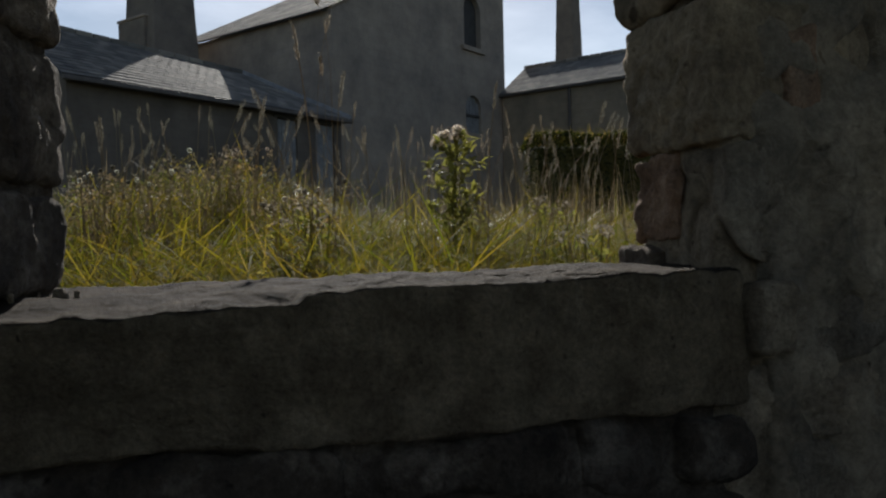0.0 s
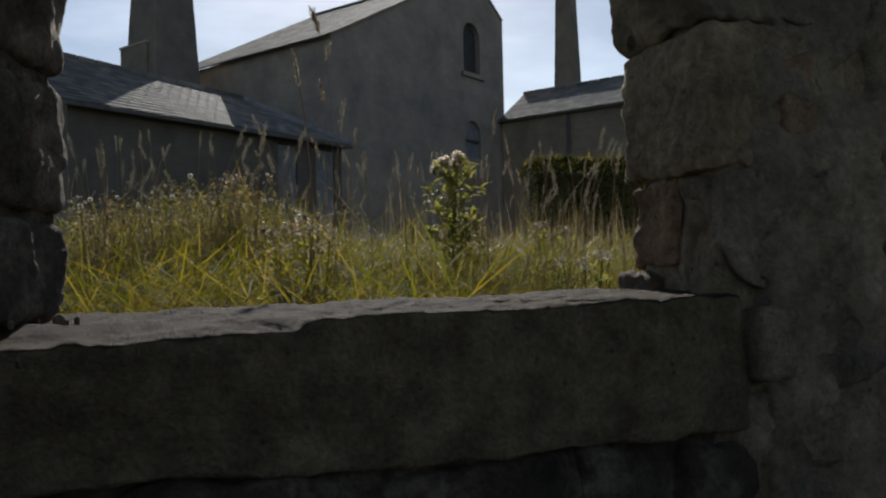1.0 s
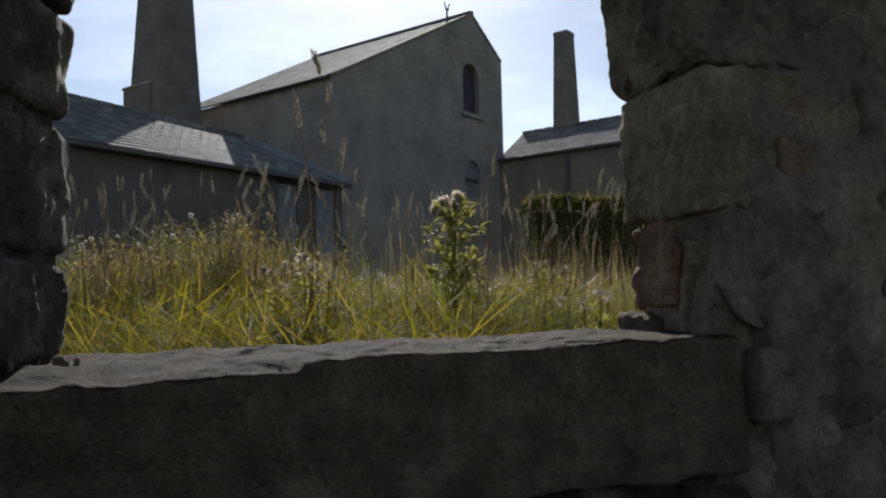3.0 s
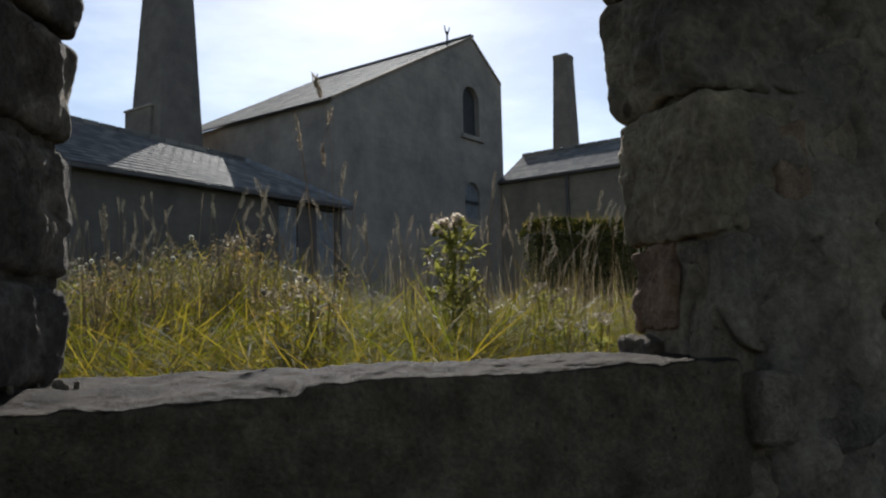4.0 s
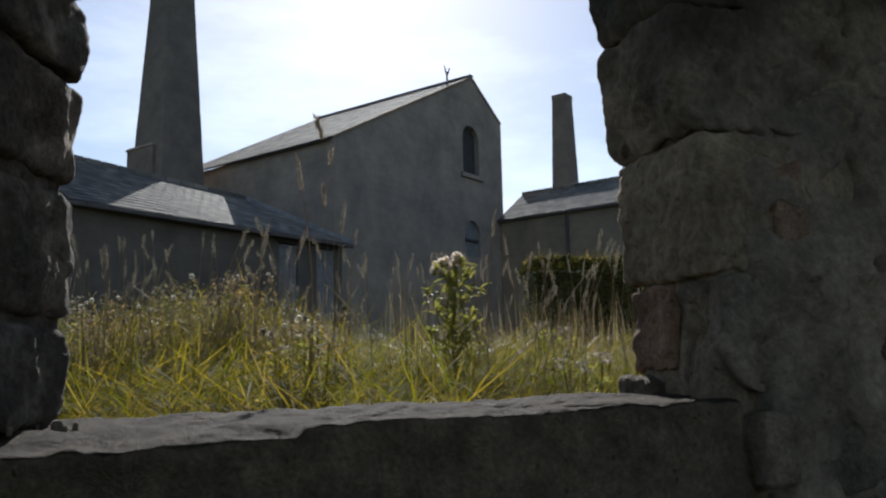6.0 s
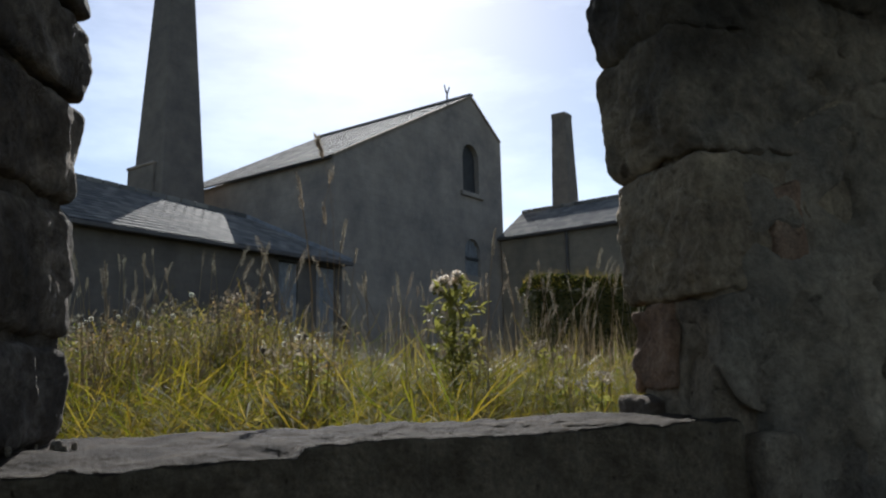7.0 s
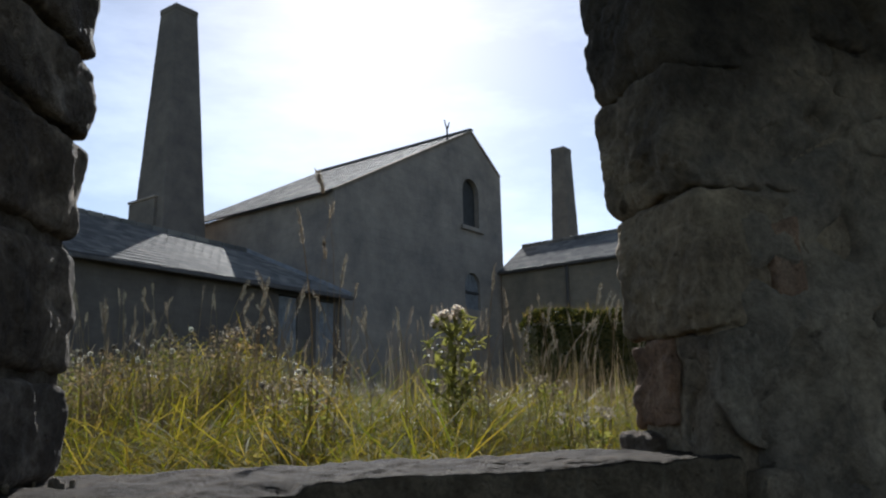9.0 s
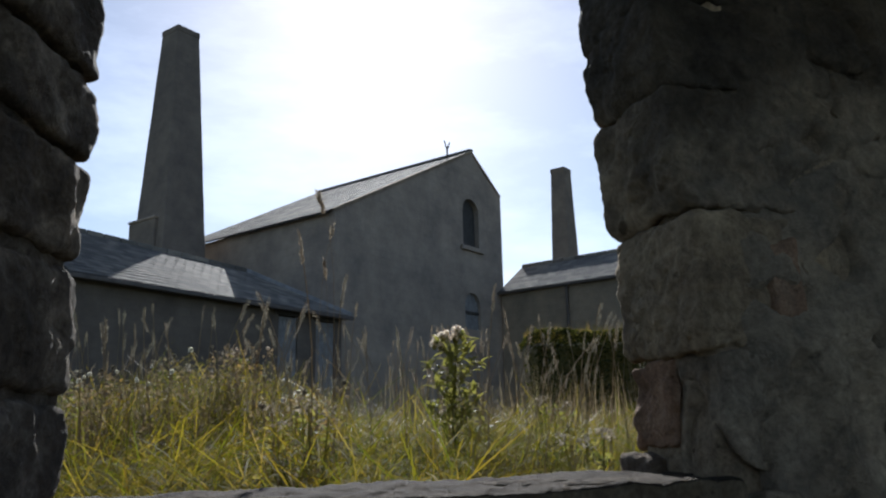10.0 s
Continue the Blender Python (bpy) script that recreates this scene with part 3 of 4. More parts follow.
def engine_house():
    W, RIDGE, LEN = 10.0, 7.98, 8.2
    zl, za, zr = 7.58 + LIFT, 11.79 + LIFT, 10.37 + LIFT
    ob = thing("engine_house", "tall dark rubble engine house with a long slate roof", "building", site(-3.33, 26.0))
    win = (7.75, 7.75 + LIFT, 1.12, 2.0)
    low = (7.72, 4.45 + LIFT, 1.05, 1.45)
    gable = part("wall", pierced([(0, 0), (W, 0), (W, zr), (RIDGE, za), (0, zl)], [arch(*win), arch(*low)], 0.6, ALONG_X), M_WALLING, ob, "gable wall of dark coursed rubble")
    box_uv(gable)
    side = part("wall", pierced([(0.6, 0), (LEN, 0), (LEN, zl), (0.6, zl)], [], 0.6, ALONG_Y), M_WALLING, ob)
    box_uv(side)
    far = part("wall", pierced([(0.6, 0), (W, 0), (W, zr), (RIDGE, za), (0.6, zl)], [], 0.5, Matrix.Translation((0, LEN, 0))), M_WALLING, ob)
    box_uv(far)
    right = part("wall", box_bm(W - 0.6, 0.6, 0, W, LEN, zr), M_WALLING, ob)
    box_uv(right)
    # roof decks and coverings
    roof = slab("roof", [(-0.22, 0.1, zl - 0.02), (-0.22, LEN + 0.6, zl - 0.02), (RIDGE, LEN + 0.6, za + 0.08), (RIDGE, 0.1, za + 0.08)], 0.05, M_DARKWOOD, ob, "sagging slate roof slope")
    slope = Vector((RIDGE + 0.22, 0, za - zl + 0.10))
    slates(roof, (-0.22, 0.1, zl - 0.01), (0, 1, 0), slope, LEN + 0.5, slope.length, seed=3)
    roof2 = slab("roof", [(RIDGE, 0.1, za + 0.08), (RIDGE, LEN + 0.6, za + 0.08), (W + 0.12, LEN + 0.6, zr + 0.02), (W + 0.12, 0.1, zr + 0.02)], 0.12, M_DARKWOOD, ob)
    s2 = Vector((RIDGE - W - 0.12, 0, za - zr + 0.06))
    slates(roof2, (W + 0.12, 0.1, zr + 0.03), (0, 1, 0), s2, LEN + 0.5, s2.length, seed=4)
    part("ridge_tile", box_bm(RIDGE - 0.12, 0.0, za + 0.06, RIDGE + 0.12, LEN + 0.6, za + 0.17, 0.05), M_SLATE, ob)
    # gable coping stones up both rakes
    for (x0, z0), (x1, z1), n in (((0.0, zl), (RIDGE, za), 13), ((W, zr), (RIDGE, za), 4)):
        ang = math.atan2(z1 - z0, x1 - x0)
        ln = math.hypot(x1 - x0, z1 - z0) / n
        for i in range(n):
            bm = box_bm(0.006, -0.05, 0.0, ln - 0.006, 0.30, 0.10, 0.02)
            f = i / n
            bmesh.ops.transform(bm, matrix=Matrix.Translation((x0 + (x1 - x0) * f, 0, z0 + (z1 - z0) * f)) @ Matrix.Rotation(-ang, 4, "Y"), verts=bm.verts[:])
            part("coping_stone", bm, M_WALLING_PALE, ob)
    # arched opening, the shade inside painted as a near-black panel, with a stone sill; boarded one below it
    w1 = part("window", box_bm(win[0] - 0.62, 0.22, win[1], win[0] + 0.62, 0.28, win[1] + 2.02), M_VOID, ob, "round-headed window, its unlit inside a near-black panel")
    part("window_sill", box_bm(win[0] - 0.75, -0.12, win[1] - 0.18, win[0] + 0.75, 0.3, win[1] - 0.004, 0.02), M_WALLING, w1)
    w2 = part("window", box_bm(low[0] - 0.5, 0.34, low[1], low[0] + 0.5, 0.38, low[1] + 1.2), M_VOID, ob, "round-headed window closed with pale boards")
    boards(w2, "board", low[0] - 0.52, low[1] + 0.02, low[0] + 0.52, low[1] + 1.43, 0.12, ALONG_X, M_BOARD, 5, True)
    part("rail", box_bm(low[0] - 0.5, 0.07, low[1] + 0.62, low[0] + 0.5, 0.116, low[1] + 0.72), M_DARKWOOD, w2)
    return ob


engine_house()


def aerial():
    ob = thing("aerial", "small rusted iron aerial with two splayed arms on the roof", "aerial", site(-3.33, 26.0) @ Matrix.Translation((6.53, 0.2, 11.05 + LIFT)))
    part("mast", box_bm(-0.025, -0.025, 0.0, 0.025, 0.025, 0.62), M_IRON, ob)
    for s in (-1, 1):
        bm = box_bm(-0.018, -0.018, 0, 0.018, 0.018, 0.42)
        bmesh.ops.transform(bm, matrix=Matrix.Translation((0, 0, 0.48)) @ Matrix.Rotation(s * 0.42, 4, "Y"), verts=bm.verts[:])
        part("arm", bm, M_IRON, ob)
    part("crossbar", box_bm(-0.12, -0.015, 0.62, 0.12, 0.015, 0.66), M_IRON, ob)
    return ob


aerial()


def hipped_shed(name, label, at, length, depth, eave, ridge, hip0, hip1, wall_mat, openings, seed, single=0, o=0.22, rise=0.0):
    """A single-storey range: its front wall faces -y of its own axes and its eave runs along x; rise lifts the near end of its sagging ridge."""
    ob = thing(name, label, "shed", at)
    h = depth / 2
    holes = [rect(a, 0.05, b, top) for a, b, top in openings]
    front = part("wall", pierced([(0, 0), (length, 0), (length, eave), (0, eave)], holes, 0.45, ALONG_X), wall_mat, ob)
    box_uv(front)
    for b in ((0, depth - 0.45, 0, length, depth, eave), (0, 0.45, 0, 0.45, depth - 0.45, eave), (length - 0.45, 0.45, 0, length, depth - 0.45, eave)):
        box_uv(part("wall", box_bm(*b), wall_mat, ob))
    r0, r1 = (hip0, length - hip1)
    drop = (ridge - eave) / h * o
    c = [(-o, -o, eave - drop), (length + o, -o, eave - drop), (length + o, depth + o, eave - drop), (-o, depth + o, eave - drop)]
    ra, rb = (r0 if hip0 else -o, h, ridge + rise), (r1 if hip1 else length + o, h, ridge)
    roof = slab("roof", [c[0], c[1], rb, ra], 0.1, M_DARKWOOD, ob)
    slab("roof", [c[2], c[3], ra, rb], 0.1, M_SLATE, ob)
    up = Vector((0, h + o, ridge - eave + drop))
    L, S = length + 2 * o, up.length

    def inside(x, y):
        f = y / S
        return (x > (ra[0] + o) * f + 0.05) and (x < L - (c[1][0] - rb[0]) * f - 0.05)
    slates(roof, Vector(c[0]) + Vector((0, 0, 0.01)), (1, 0, 0), up, L, S, inside, seed=seed, single=single,
           sag=lambda x, y: rise * (y / S) * max(0.0, 1 - x / (rb[0] + o)))
    if hip1:
        e = slab("roof", [c[1], c[2], rb], 0.1, M_DARKWOOD, ob)
        up1 = Vector((rb[0] - c[1][0], 0, ridge - eave + drop))
        D = depth + 2 * o
        slates(e, Vector(c[1]) + Vector((0, 0, 0.01)), (0, 1, 0), up1, D, up1.length, lambda x, y: abs(x - D / 2) < D / 2 * (1 - y / up1.length) - 0.1, seed=seed + 1)
    if hip0:
        e = slab("roof", [c[3], c[0], ra], 0.1, M_DARKWOOD, ob)
        up0 = Vector((ra[0] - c[0][0], 0, ridge - eave + drop))
        D = depth + 2 * o
        slates(e, Vector(c[0]) + Vector((0, 0, 0.01)), (0, 1, 0), up0, D, up0.length, lambda x, y: abs(x - D / 2) < D / 2 * (1 - y / up0.length) - 0.1, seed=seed + 2)

    def bar(a, b, nm, size, mat):
        a, b = Vector(a), Vector(b)
        bm = box_bm(-size, -size, 0, size, size, (b - a).length, size * 0.5)
        bmesh.ops.transform(bm, matrix=Matrix.Translation(a) @ (b - a).to_track_quat("Z", "Y").to_matrix().to_4x4(), verts=bm.verts[:])
        part(nm, bm, mat, ob)
    n = max(4, int((rb[0] - ra[0]) / 0.5))
    for i in range(n):
        p, q = Vector(ra).lerp(Vector(rb), (i + 0.02) / n), Vector(ra).lerp(Vector(rb), (i + 0.98) / n)
        bar(p + Vector((0, 0, 0.03)), q + Vector((0, 0, 0.03)), "ridge_tile", 0.09, M_SLATE)
    if hip1:
        bar(Vector(c[1]) + Vector((0, 0, 0.03)), Vector(rb) + Vector((0, 0, 0.03)), "hip_flashing", 0.09, M_LEAD)
    if hip0:
        bar(Vector(c[0]) + Vector((0, 0, 0.03)), Vector(ra) + Vector((0, 0, 0.03)), "hip_flashing", 0.09, M_LEAD)
    bar((-o, -o - 0.06, eave - drop - 0.08), (length + o, -o - 0.06, eave - drop - 0.08), "gutter", 0.06, M_IRON)
    for a, b, top in openings:
        d = part("door", box_bm(a + 0.02, 0.30, 0.05, b - 0.02, 0.33, top - 0.02), M_DARKWOOD, ob, "doorway closed with pale weathered boards")
        boards(d, "board", a + 0.03, 0.1, b - 0.03, top - 0.04, 0.03, ALONG_X, M_BOARD, 5)
        part("lintel", box_bm(a - 0.15, -0.03, top + 0.004, b + 0.15, 0.3, top + 0.2, 0.015), M_DARKWOOD, ob)
    return ob


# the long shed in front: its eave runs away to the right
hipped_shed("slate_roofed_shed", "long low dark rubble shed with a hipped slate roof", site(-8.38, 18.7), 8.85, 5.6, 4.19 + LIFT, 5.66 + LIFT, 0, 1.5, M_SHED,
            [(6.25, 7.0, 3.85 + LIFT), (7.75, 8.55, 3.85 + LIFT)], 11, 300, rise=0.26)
# the range on the other side: its eave runs away to the left
shed2 = Vector((0.0845 * 33.5, 33.5)) - Vector((0.8, -0.6)) * 0.35
stone_range = hipped_shed("stone_range", "buff rubble outbuilding with a slate roof behind a hedge", Matrix.Translation((shed2.x, shed2.y, G)) @ Matrix.Rotation(math.atan2(-0.6, 0.8), 4, "Z"), 14.0, 3.8, 6.25 + LIFT, 7.54 + LIFT, 0, 0, M_WALLING_PALE, [], 21, o=0.08)


part("downpipe", box_bm(3.0, -0.13, 0.0, 3.11, -0.02, 6.2 + LIFT, 0.035), M_IRON, stone_range, "rusted cast-iron downpipe")


def chimney(name, label, x, y, top, s_top, s_low, cap):
    ob = thing(name, label, "chimney", site(x, y))
    a, b = s_low / 2, s_top / 2
    n = 24
    verts, faces = [], []
    for i in range(n + 1):
        f = i / n
        r = a + (b - a) * f + (0.008 if 0 < i < n else 0) * noise.noise(Vector((i * 3.7, x, 0)))
        for sx, sy in ((-1, -1), (1, -1), (1, 1), (-1, 1)):
            verts.append((sx * r, sy * r, top * f))
    for i in range(n):
        for k in range(4):
            faces.append((i * 4 + k, i * 4 + (k + 1) % 4, i * 4 + 4 + (k + 1) % 4, i * 4 + 4 + k))
    faces.append((n * 4, n * 4 + 1, n * 4 + 2, n * 4 + 3))
    shaft = mesh_object("shaft", verts, faces, M_CHIMNEY, ob)
    box_uv(shaft)
    c = b + 0.03
    box_uv(part("cap_course", box_bm(-c, -c, top - cap, c, c, top + 0.02, 0.02), M_CHIMNEY, ob))
    return ob


CD = 28.3
ch1 = Vector((-0.3325 * CD, CD))
big = chimney("tall_chimney", "tall square tapering brick chimney standing behind a shed", ch1.x, ch1.y, 0.5385 * CD + LIFT, 0.0322 * CD, 0.0865 * CD, 0.19)
box_uv(part("plinth", box_bm(-0.94, -0.44, 0, 0.72, 1.06, 0.277 * CD + LIFT, 0.03), M_CHIMNEY, big, "square masonry plinth with a sloped cap"))
box_uv(part("plinth_cap", box_bm(-0.98, -0.48, 0.277 * CD + LIFT, 0.72, 1.10, 0.277 * CD + LIFT + 0.1, 0.045), M_WALLING, big))
ch2 = Vector((0.1563 * 52.0, 52.0))
chimney("far_chimney", "square tapering brick chimney beyond the slate roofs", ch2.x, ch2.y, 0.3385 * 52 + LIFT, 0.93, 1.88, 0.3)

# ---------------------------------------------------------------- hedge


def leaf_cloud(n, place, size, r, tilt=1.0):
    """n small folded leaves at places given by place(r): verts and faces."""
    verts, faces = [], []
    for _ in range(n):
        c = Vector(place(r))
        s = size * r.uniform(0.6, 1.3)
        m = Euler((r.uniform(-1.4, 1.4) * tilt, r.uniform(-1.4, 1.4) * tilt, r.uniform(0, 6.3))).to_matrix()
        k = len(verts)
        for p in ((-0.32, 0, 0.08), (0, -0.7, 0), (0.32, 0, 0.08), (0, 0.7, -0.1)):
            verts.append(c + m @ (Vector(p) * s))
        faces += [(k, k + 1, k + 3), (k + 1, k + 2, k + 3)]
    return verts, faces


def hedge():
    r = random.Random(8)
    ob = thing("hedge", "tall clipped dark green hedge with a sunlit top", "hedge", Matrix.Translation((1.35, 13.2, G)))
    L, D, H = 6.5, 1.3, 1.86 + LIFT
    core = box_bm(0.15, 0.2, 0.0, L - 0.2, D - 0.2, H - 0.22, 0.15)
    bmesh.ops.subdivide_edges(core, edges=core.edges[:], cuts=5, use_grid_fill=True)
    for v in core.verts:
        v.co += Vector((noise.noise(v.co * 2), noise.noise(v.co * 2 + Vector((9, 0, 0))), noise.noise(v.co * 2 + Vector((0, 9, 0))))) * 0.1
    part("inner_growth", core, M_HEDGE, ob, "dense dark twiggy inside")

    def place(q):
        t = q.random()
        x = q.uniform(0, L)
        top = H - 0.04 + 0.07 * noise.noise(Vector((x * 1.3, 0, 0))) + 0.03 * noise.noise(Vector((x * 5, 0, 0)))
        if x < 0.25:
            top -= 0.5 * (0.25 - x)
        if t < 0.55:
            return (x, 0.08 + abs(q.gauss(0, 0.10)) + 0.1 * noise.noise(Vector((x * 1.5, 4, 0))), q.uniform(0.2, top))
        return (x, q.uniform(0.05, D), top - abs(q.gauss(0, 0.05)))
    v, f = leaf_cloud(26000, place, 0.05, r)
    tagged(mesh_object("leaves", v, f, M_HEDGE, ob, "small dense dark green leaves"), kind="stuff")
    for i in range(7):
        bm = bmesh.new()
        bmesh.ops.create_cone(bm, cap_ends=True, segments=7, radius1=0.05, radius2=0.03, depth=0.7, matrix=Matrix.Translation((0.5 + i * 0.9, 0.6, 0.34)))
        part("trunk", bm, M_DARKWOOD, ob)
    return ob


hedge()

# ---------------------------------------------------------------- meadow


def outside(x, y):
    return y > 0.956 + 0.325 * x + 0.42


def blades(name, label, n, sampler, length, width, mat, seed, bend=(0.25, 0.95), straight=0.15, fallen=0.32, lift=(0, 0), flat=False):
    """n curved, tapering grass blades in one mesh."""
    r = np.random.default_rng(seed)
    roots = np.array([sampler(r) for _ in range(n)])
    seg = 5
    az, face = r.uniform(0, 2 * np.pi, n), r.normal(0, 0.6, n)
    h = r.uniform(*length, n) * roots[:, 3]
    b = r.uniform(*bend, n) * np.where(r.random(n) < straight, 0.3, 1.0)
    w = r.uniform(*width, n)
    a0 = np.abs(r.normal(0, fallen, n)) * (b > 0.25) + 0.04
    if flat:
        a0 = r.normal(1.4, 0.3, n)
    roots[:, 2] += r.uniform(*lift, n) * roots[:, 3]
    dx, dy = np.cos(az), np.sin(az)
    sx, sy = -np.sin(az + face), np.cos(az + face)
    verts = np.zeros((n, 2 * seg + 1, 3))
    ang, px, pz = np.zeros(n), np.zeros(n), np.zeros(n)
    for i in range(seg + 1):
        f = i / seg
        if i:
            ang = a0 + b * (f ** 1.2) * 1.9
            px, pz = px + np.sin(ang) * h / seg, pz + np.cos(ang) * h / seg
        cx, cy, cz = roots[:, 0] + dx * px, roots[:, 1] + dy * px, roots[:, 2] + pz
        ww = w * (1 - f ** 2) * (0.55 + 0.45 * min(1, f * 3)) / 2
        if i < seg:
            for k, s in ((0, -1), (1, 1)):
                verts[:, 2 * i + k] = np.stack([cx + s * sx * ww, cy + s * sy * ww, cz], 1)
        else:
            verts[:, 2 * seg] = np.stack([cx, cy, cz], 1)
    nv = 2 * seg + 1
    base = (np.arange(n) * nv)[:, None, None]
    quads = (np.array([(2 * i, 2 * i + 1, 2 * i + 3, 2 * i + 2) for i in range(seg - 1)])[None] + base).reshape(-1, 4)
    tris = (np.array([(2 * seg - 2, 2 * seg - 1, 2 * seg)])[None] + base).reshape(-1, 3)
    me = bpy.data.meshes.new(name)
    me.vertices.add(n * nv)
    me.vertices.foreach_set("co", verts.reshape(-1).astype(np.float32))
    loops = np.concatenate([quads.reshape(-1), tris.reshape(-1)])
    me.loops.add(len(loops))
    me.loops.foreach_set("vertex_index", loops.astype(np.int32))
    starts = np.concatenate([np.arange(len(quads)) * 4, len(quads) * 4 + np.arange(len(tris)) * 3])
    me.polygons.add(len(starts))
    me.polygons.foreach_set("loop_start", starts.astype(np.int32))
    me.update(calc_edges=True)
    me.validate()
    me.materials.append(mat)
    me.polygons.foreach_set("use_smooth", [True] * len(me.polygons))
    return tagged(new(name, me), label, "grass", kind="stuff")


def meadow(y0, y1, a0=-0.62, a1=0.34, power=1.0):
    """Roots spread over the view's wedge of meadow, thicker near the wall."""
    def sample(r):
        while True:
            y = y0 + (y1 - y0) * r.random() ** power
            x = y * r.uniform(a0, a1)
            clump = noise.noise(Vector((x * 1.7, y * 1.7, 5.0)))
            if outside(x, y) and not (x > 0.04 * y and y < 2.7) and r.random() < 0.6 + 1.1 * clump:
                return (x, y, ground_z(x, y) - 0.02, 0.92 + 0.3 * clump)
    return sample


blades("meadow_grass", "long tangled yellow-green meadow grass", 13000, meadow(1.45, 4.2, power=1.0), (0.26, 0.46), (0.004, 0.009), M_LUSH, 1, (0.5, 1.3), 0.0, 0.8)
blades("thatch", "flattened tangle of yellow-green grass blades", 30000, meadow(1.4, 5.8, power=1.0), (0.14, 0.36), (0.003, 0.006), M_LUSH, 9, (-0.2, 0.6), 0.0, 1.0, (0.08, 0.36), True)
blades("thatch", "flattened tangle of straw-coloured grass", 3000, meadow(3.2, 6.5), (0.24, 0.50), (0.002, 0.005), M_DRY, 10, (-0.25, 0.6), 0.0, 1.1, (0.08, 0.40), True)
blades("meadow_grass", "lodged and tangled yellow-green meadow grass", 20000, meadow(1.4, 5.5, power=1.1), (0.28, 0.54), (0.003, 0.006), M_LUSH, 6, (0.5, 1.4), 0.03, 0.6)
blades("meadow_grass", "fine tangled green and straw meadow grass", 30000, meadow(2.2, 8.0), (0.25, 0.46), (0.003, 0.006), M_GRASS, 2, (0.5, 1.4), 0.02, 0.75)
blades("meadow_grass", "distant long meadow grass going to seed", 12000, meadow(6.0, 13.0), (0.35, 0.6), (0.006, 0.012), M_GRASS, 3, (0.4, 1.2), 0.05, 0.6)


def whole_field(r):
    """Roots over the meadow on both sides of the opening."""
    while True:
        x, y = r.uniform(-9, 10), r.uniform(0.5, 15.5)
        if outside(x, y) and not -0.62 < x / y < 0.34:
            return (x, y, ground_z(x, y) - 0.02, 1.0)


blades("meadow_grass", "long rough meadow grass beside the ruin", 14000, whole_field, (0.40, 0.75), (0.005, 0.011), M_GRASS, 12, (0.3, 1.2), 0.05, 0.5)


def tussock(r):
    """Roots on the grown-over mound."""
    while True:
        x, y = -1.55 + r.normal(0, 0.6), 4.6 + r.normal(0, 0.75)
        if outside(x, y) and y > 2.2:
            return (x, y, ground_z(x, y) - 0.02, 0.8 + 0.5 * noise.noise(Vector((x * 3, y * 3, 1))))


blades("tussock_grass", "fine brownish tussock grass on a low mound", 16000, tussock, (0.22, 0.46), (0.002, 0.004), M_DRY, 7, (0.5, 1.4), 0.05)
blades("tussock_grass", "fine olive tussock grass on a low mound", 14000, tussock, (0.22, 0.42), (0.0025, 0.005), M_GRASS, 8, (0.6, 1.5), 0.03)
def lee(r):
    """Roots in the shelter of the wall."""
    while True:
        y = r.uniform(1.42, 2.6)
        x = y * r.uniform(-0.46, -0.06)
        if outside(x, y):
            return (x, y, ground_z(x, y) - 0.02, 1.0)


blades("broad_grass", "broad arching bright green grass blades by the sill", 800, lee, (0.26, 0.46), (0.006, 0.012), M_LUSH, 21, (0.45, 1.2), 0.0, 0.35)
blades("dry_grass", "dry straw-coloured grass stems", 2200, meadow(3.2, 8.5), (0.35, 0.65), (0.0022, 0.004), M_DRY, 4, (0.3, 1.0), 0.12, 0.5)


def hedge_top(r):
    """Grass rooted along the top of the hedge."""
    return (1.4 + 6.2 * r.random(), 13.25 + 1.2 * r.random(), EYE + 1.72, 1.0)


blades("grass_fringe", "pale sunlit grass growing through the top of the hedge", 2600, hedge_top, (0.12, 0.26), (0.006, 0.012), M_GRASS, 11, (0.1, 0.9))
blades("dry_grass", "tall dry grass before the sheds", 3200, meadow(7.5, 13.0), (0.6, 1.05), (0.005, 0.010), M_DRY, 5, (0.02, 0.3), 0.5)


def tube(points, r0, r1, sides=5):
    bm = bmesh.new()
    rings = []
    for i, p in enumerate(points):
        p = Vector(p)
        d = (Vector(points[min(i + 1, len(points) - 1)]) - Vector(points[max(i - 1, 0)])).normalized()
        q = d.to_track_quat("Z", "Y")
        rr = r0 + (r1 - r0) * i / (len(points) - 1)
        rings.append([bm.verts.new(p + q @ Vector((rr * math.cos(6.2832 * k / sides), rr * math.sin(6.2832 * k / sides), 0))) for k in range(sides)])
    for a, b in zip(rings, rings[1:]):
        for k in range(sides):
            bm.faces.new((a[k], a[(k + 1) % sides], b[(k + 1) % sides], b[k]))
    bm.faces.new(rings[-1])
    return bm


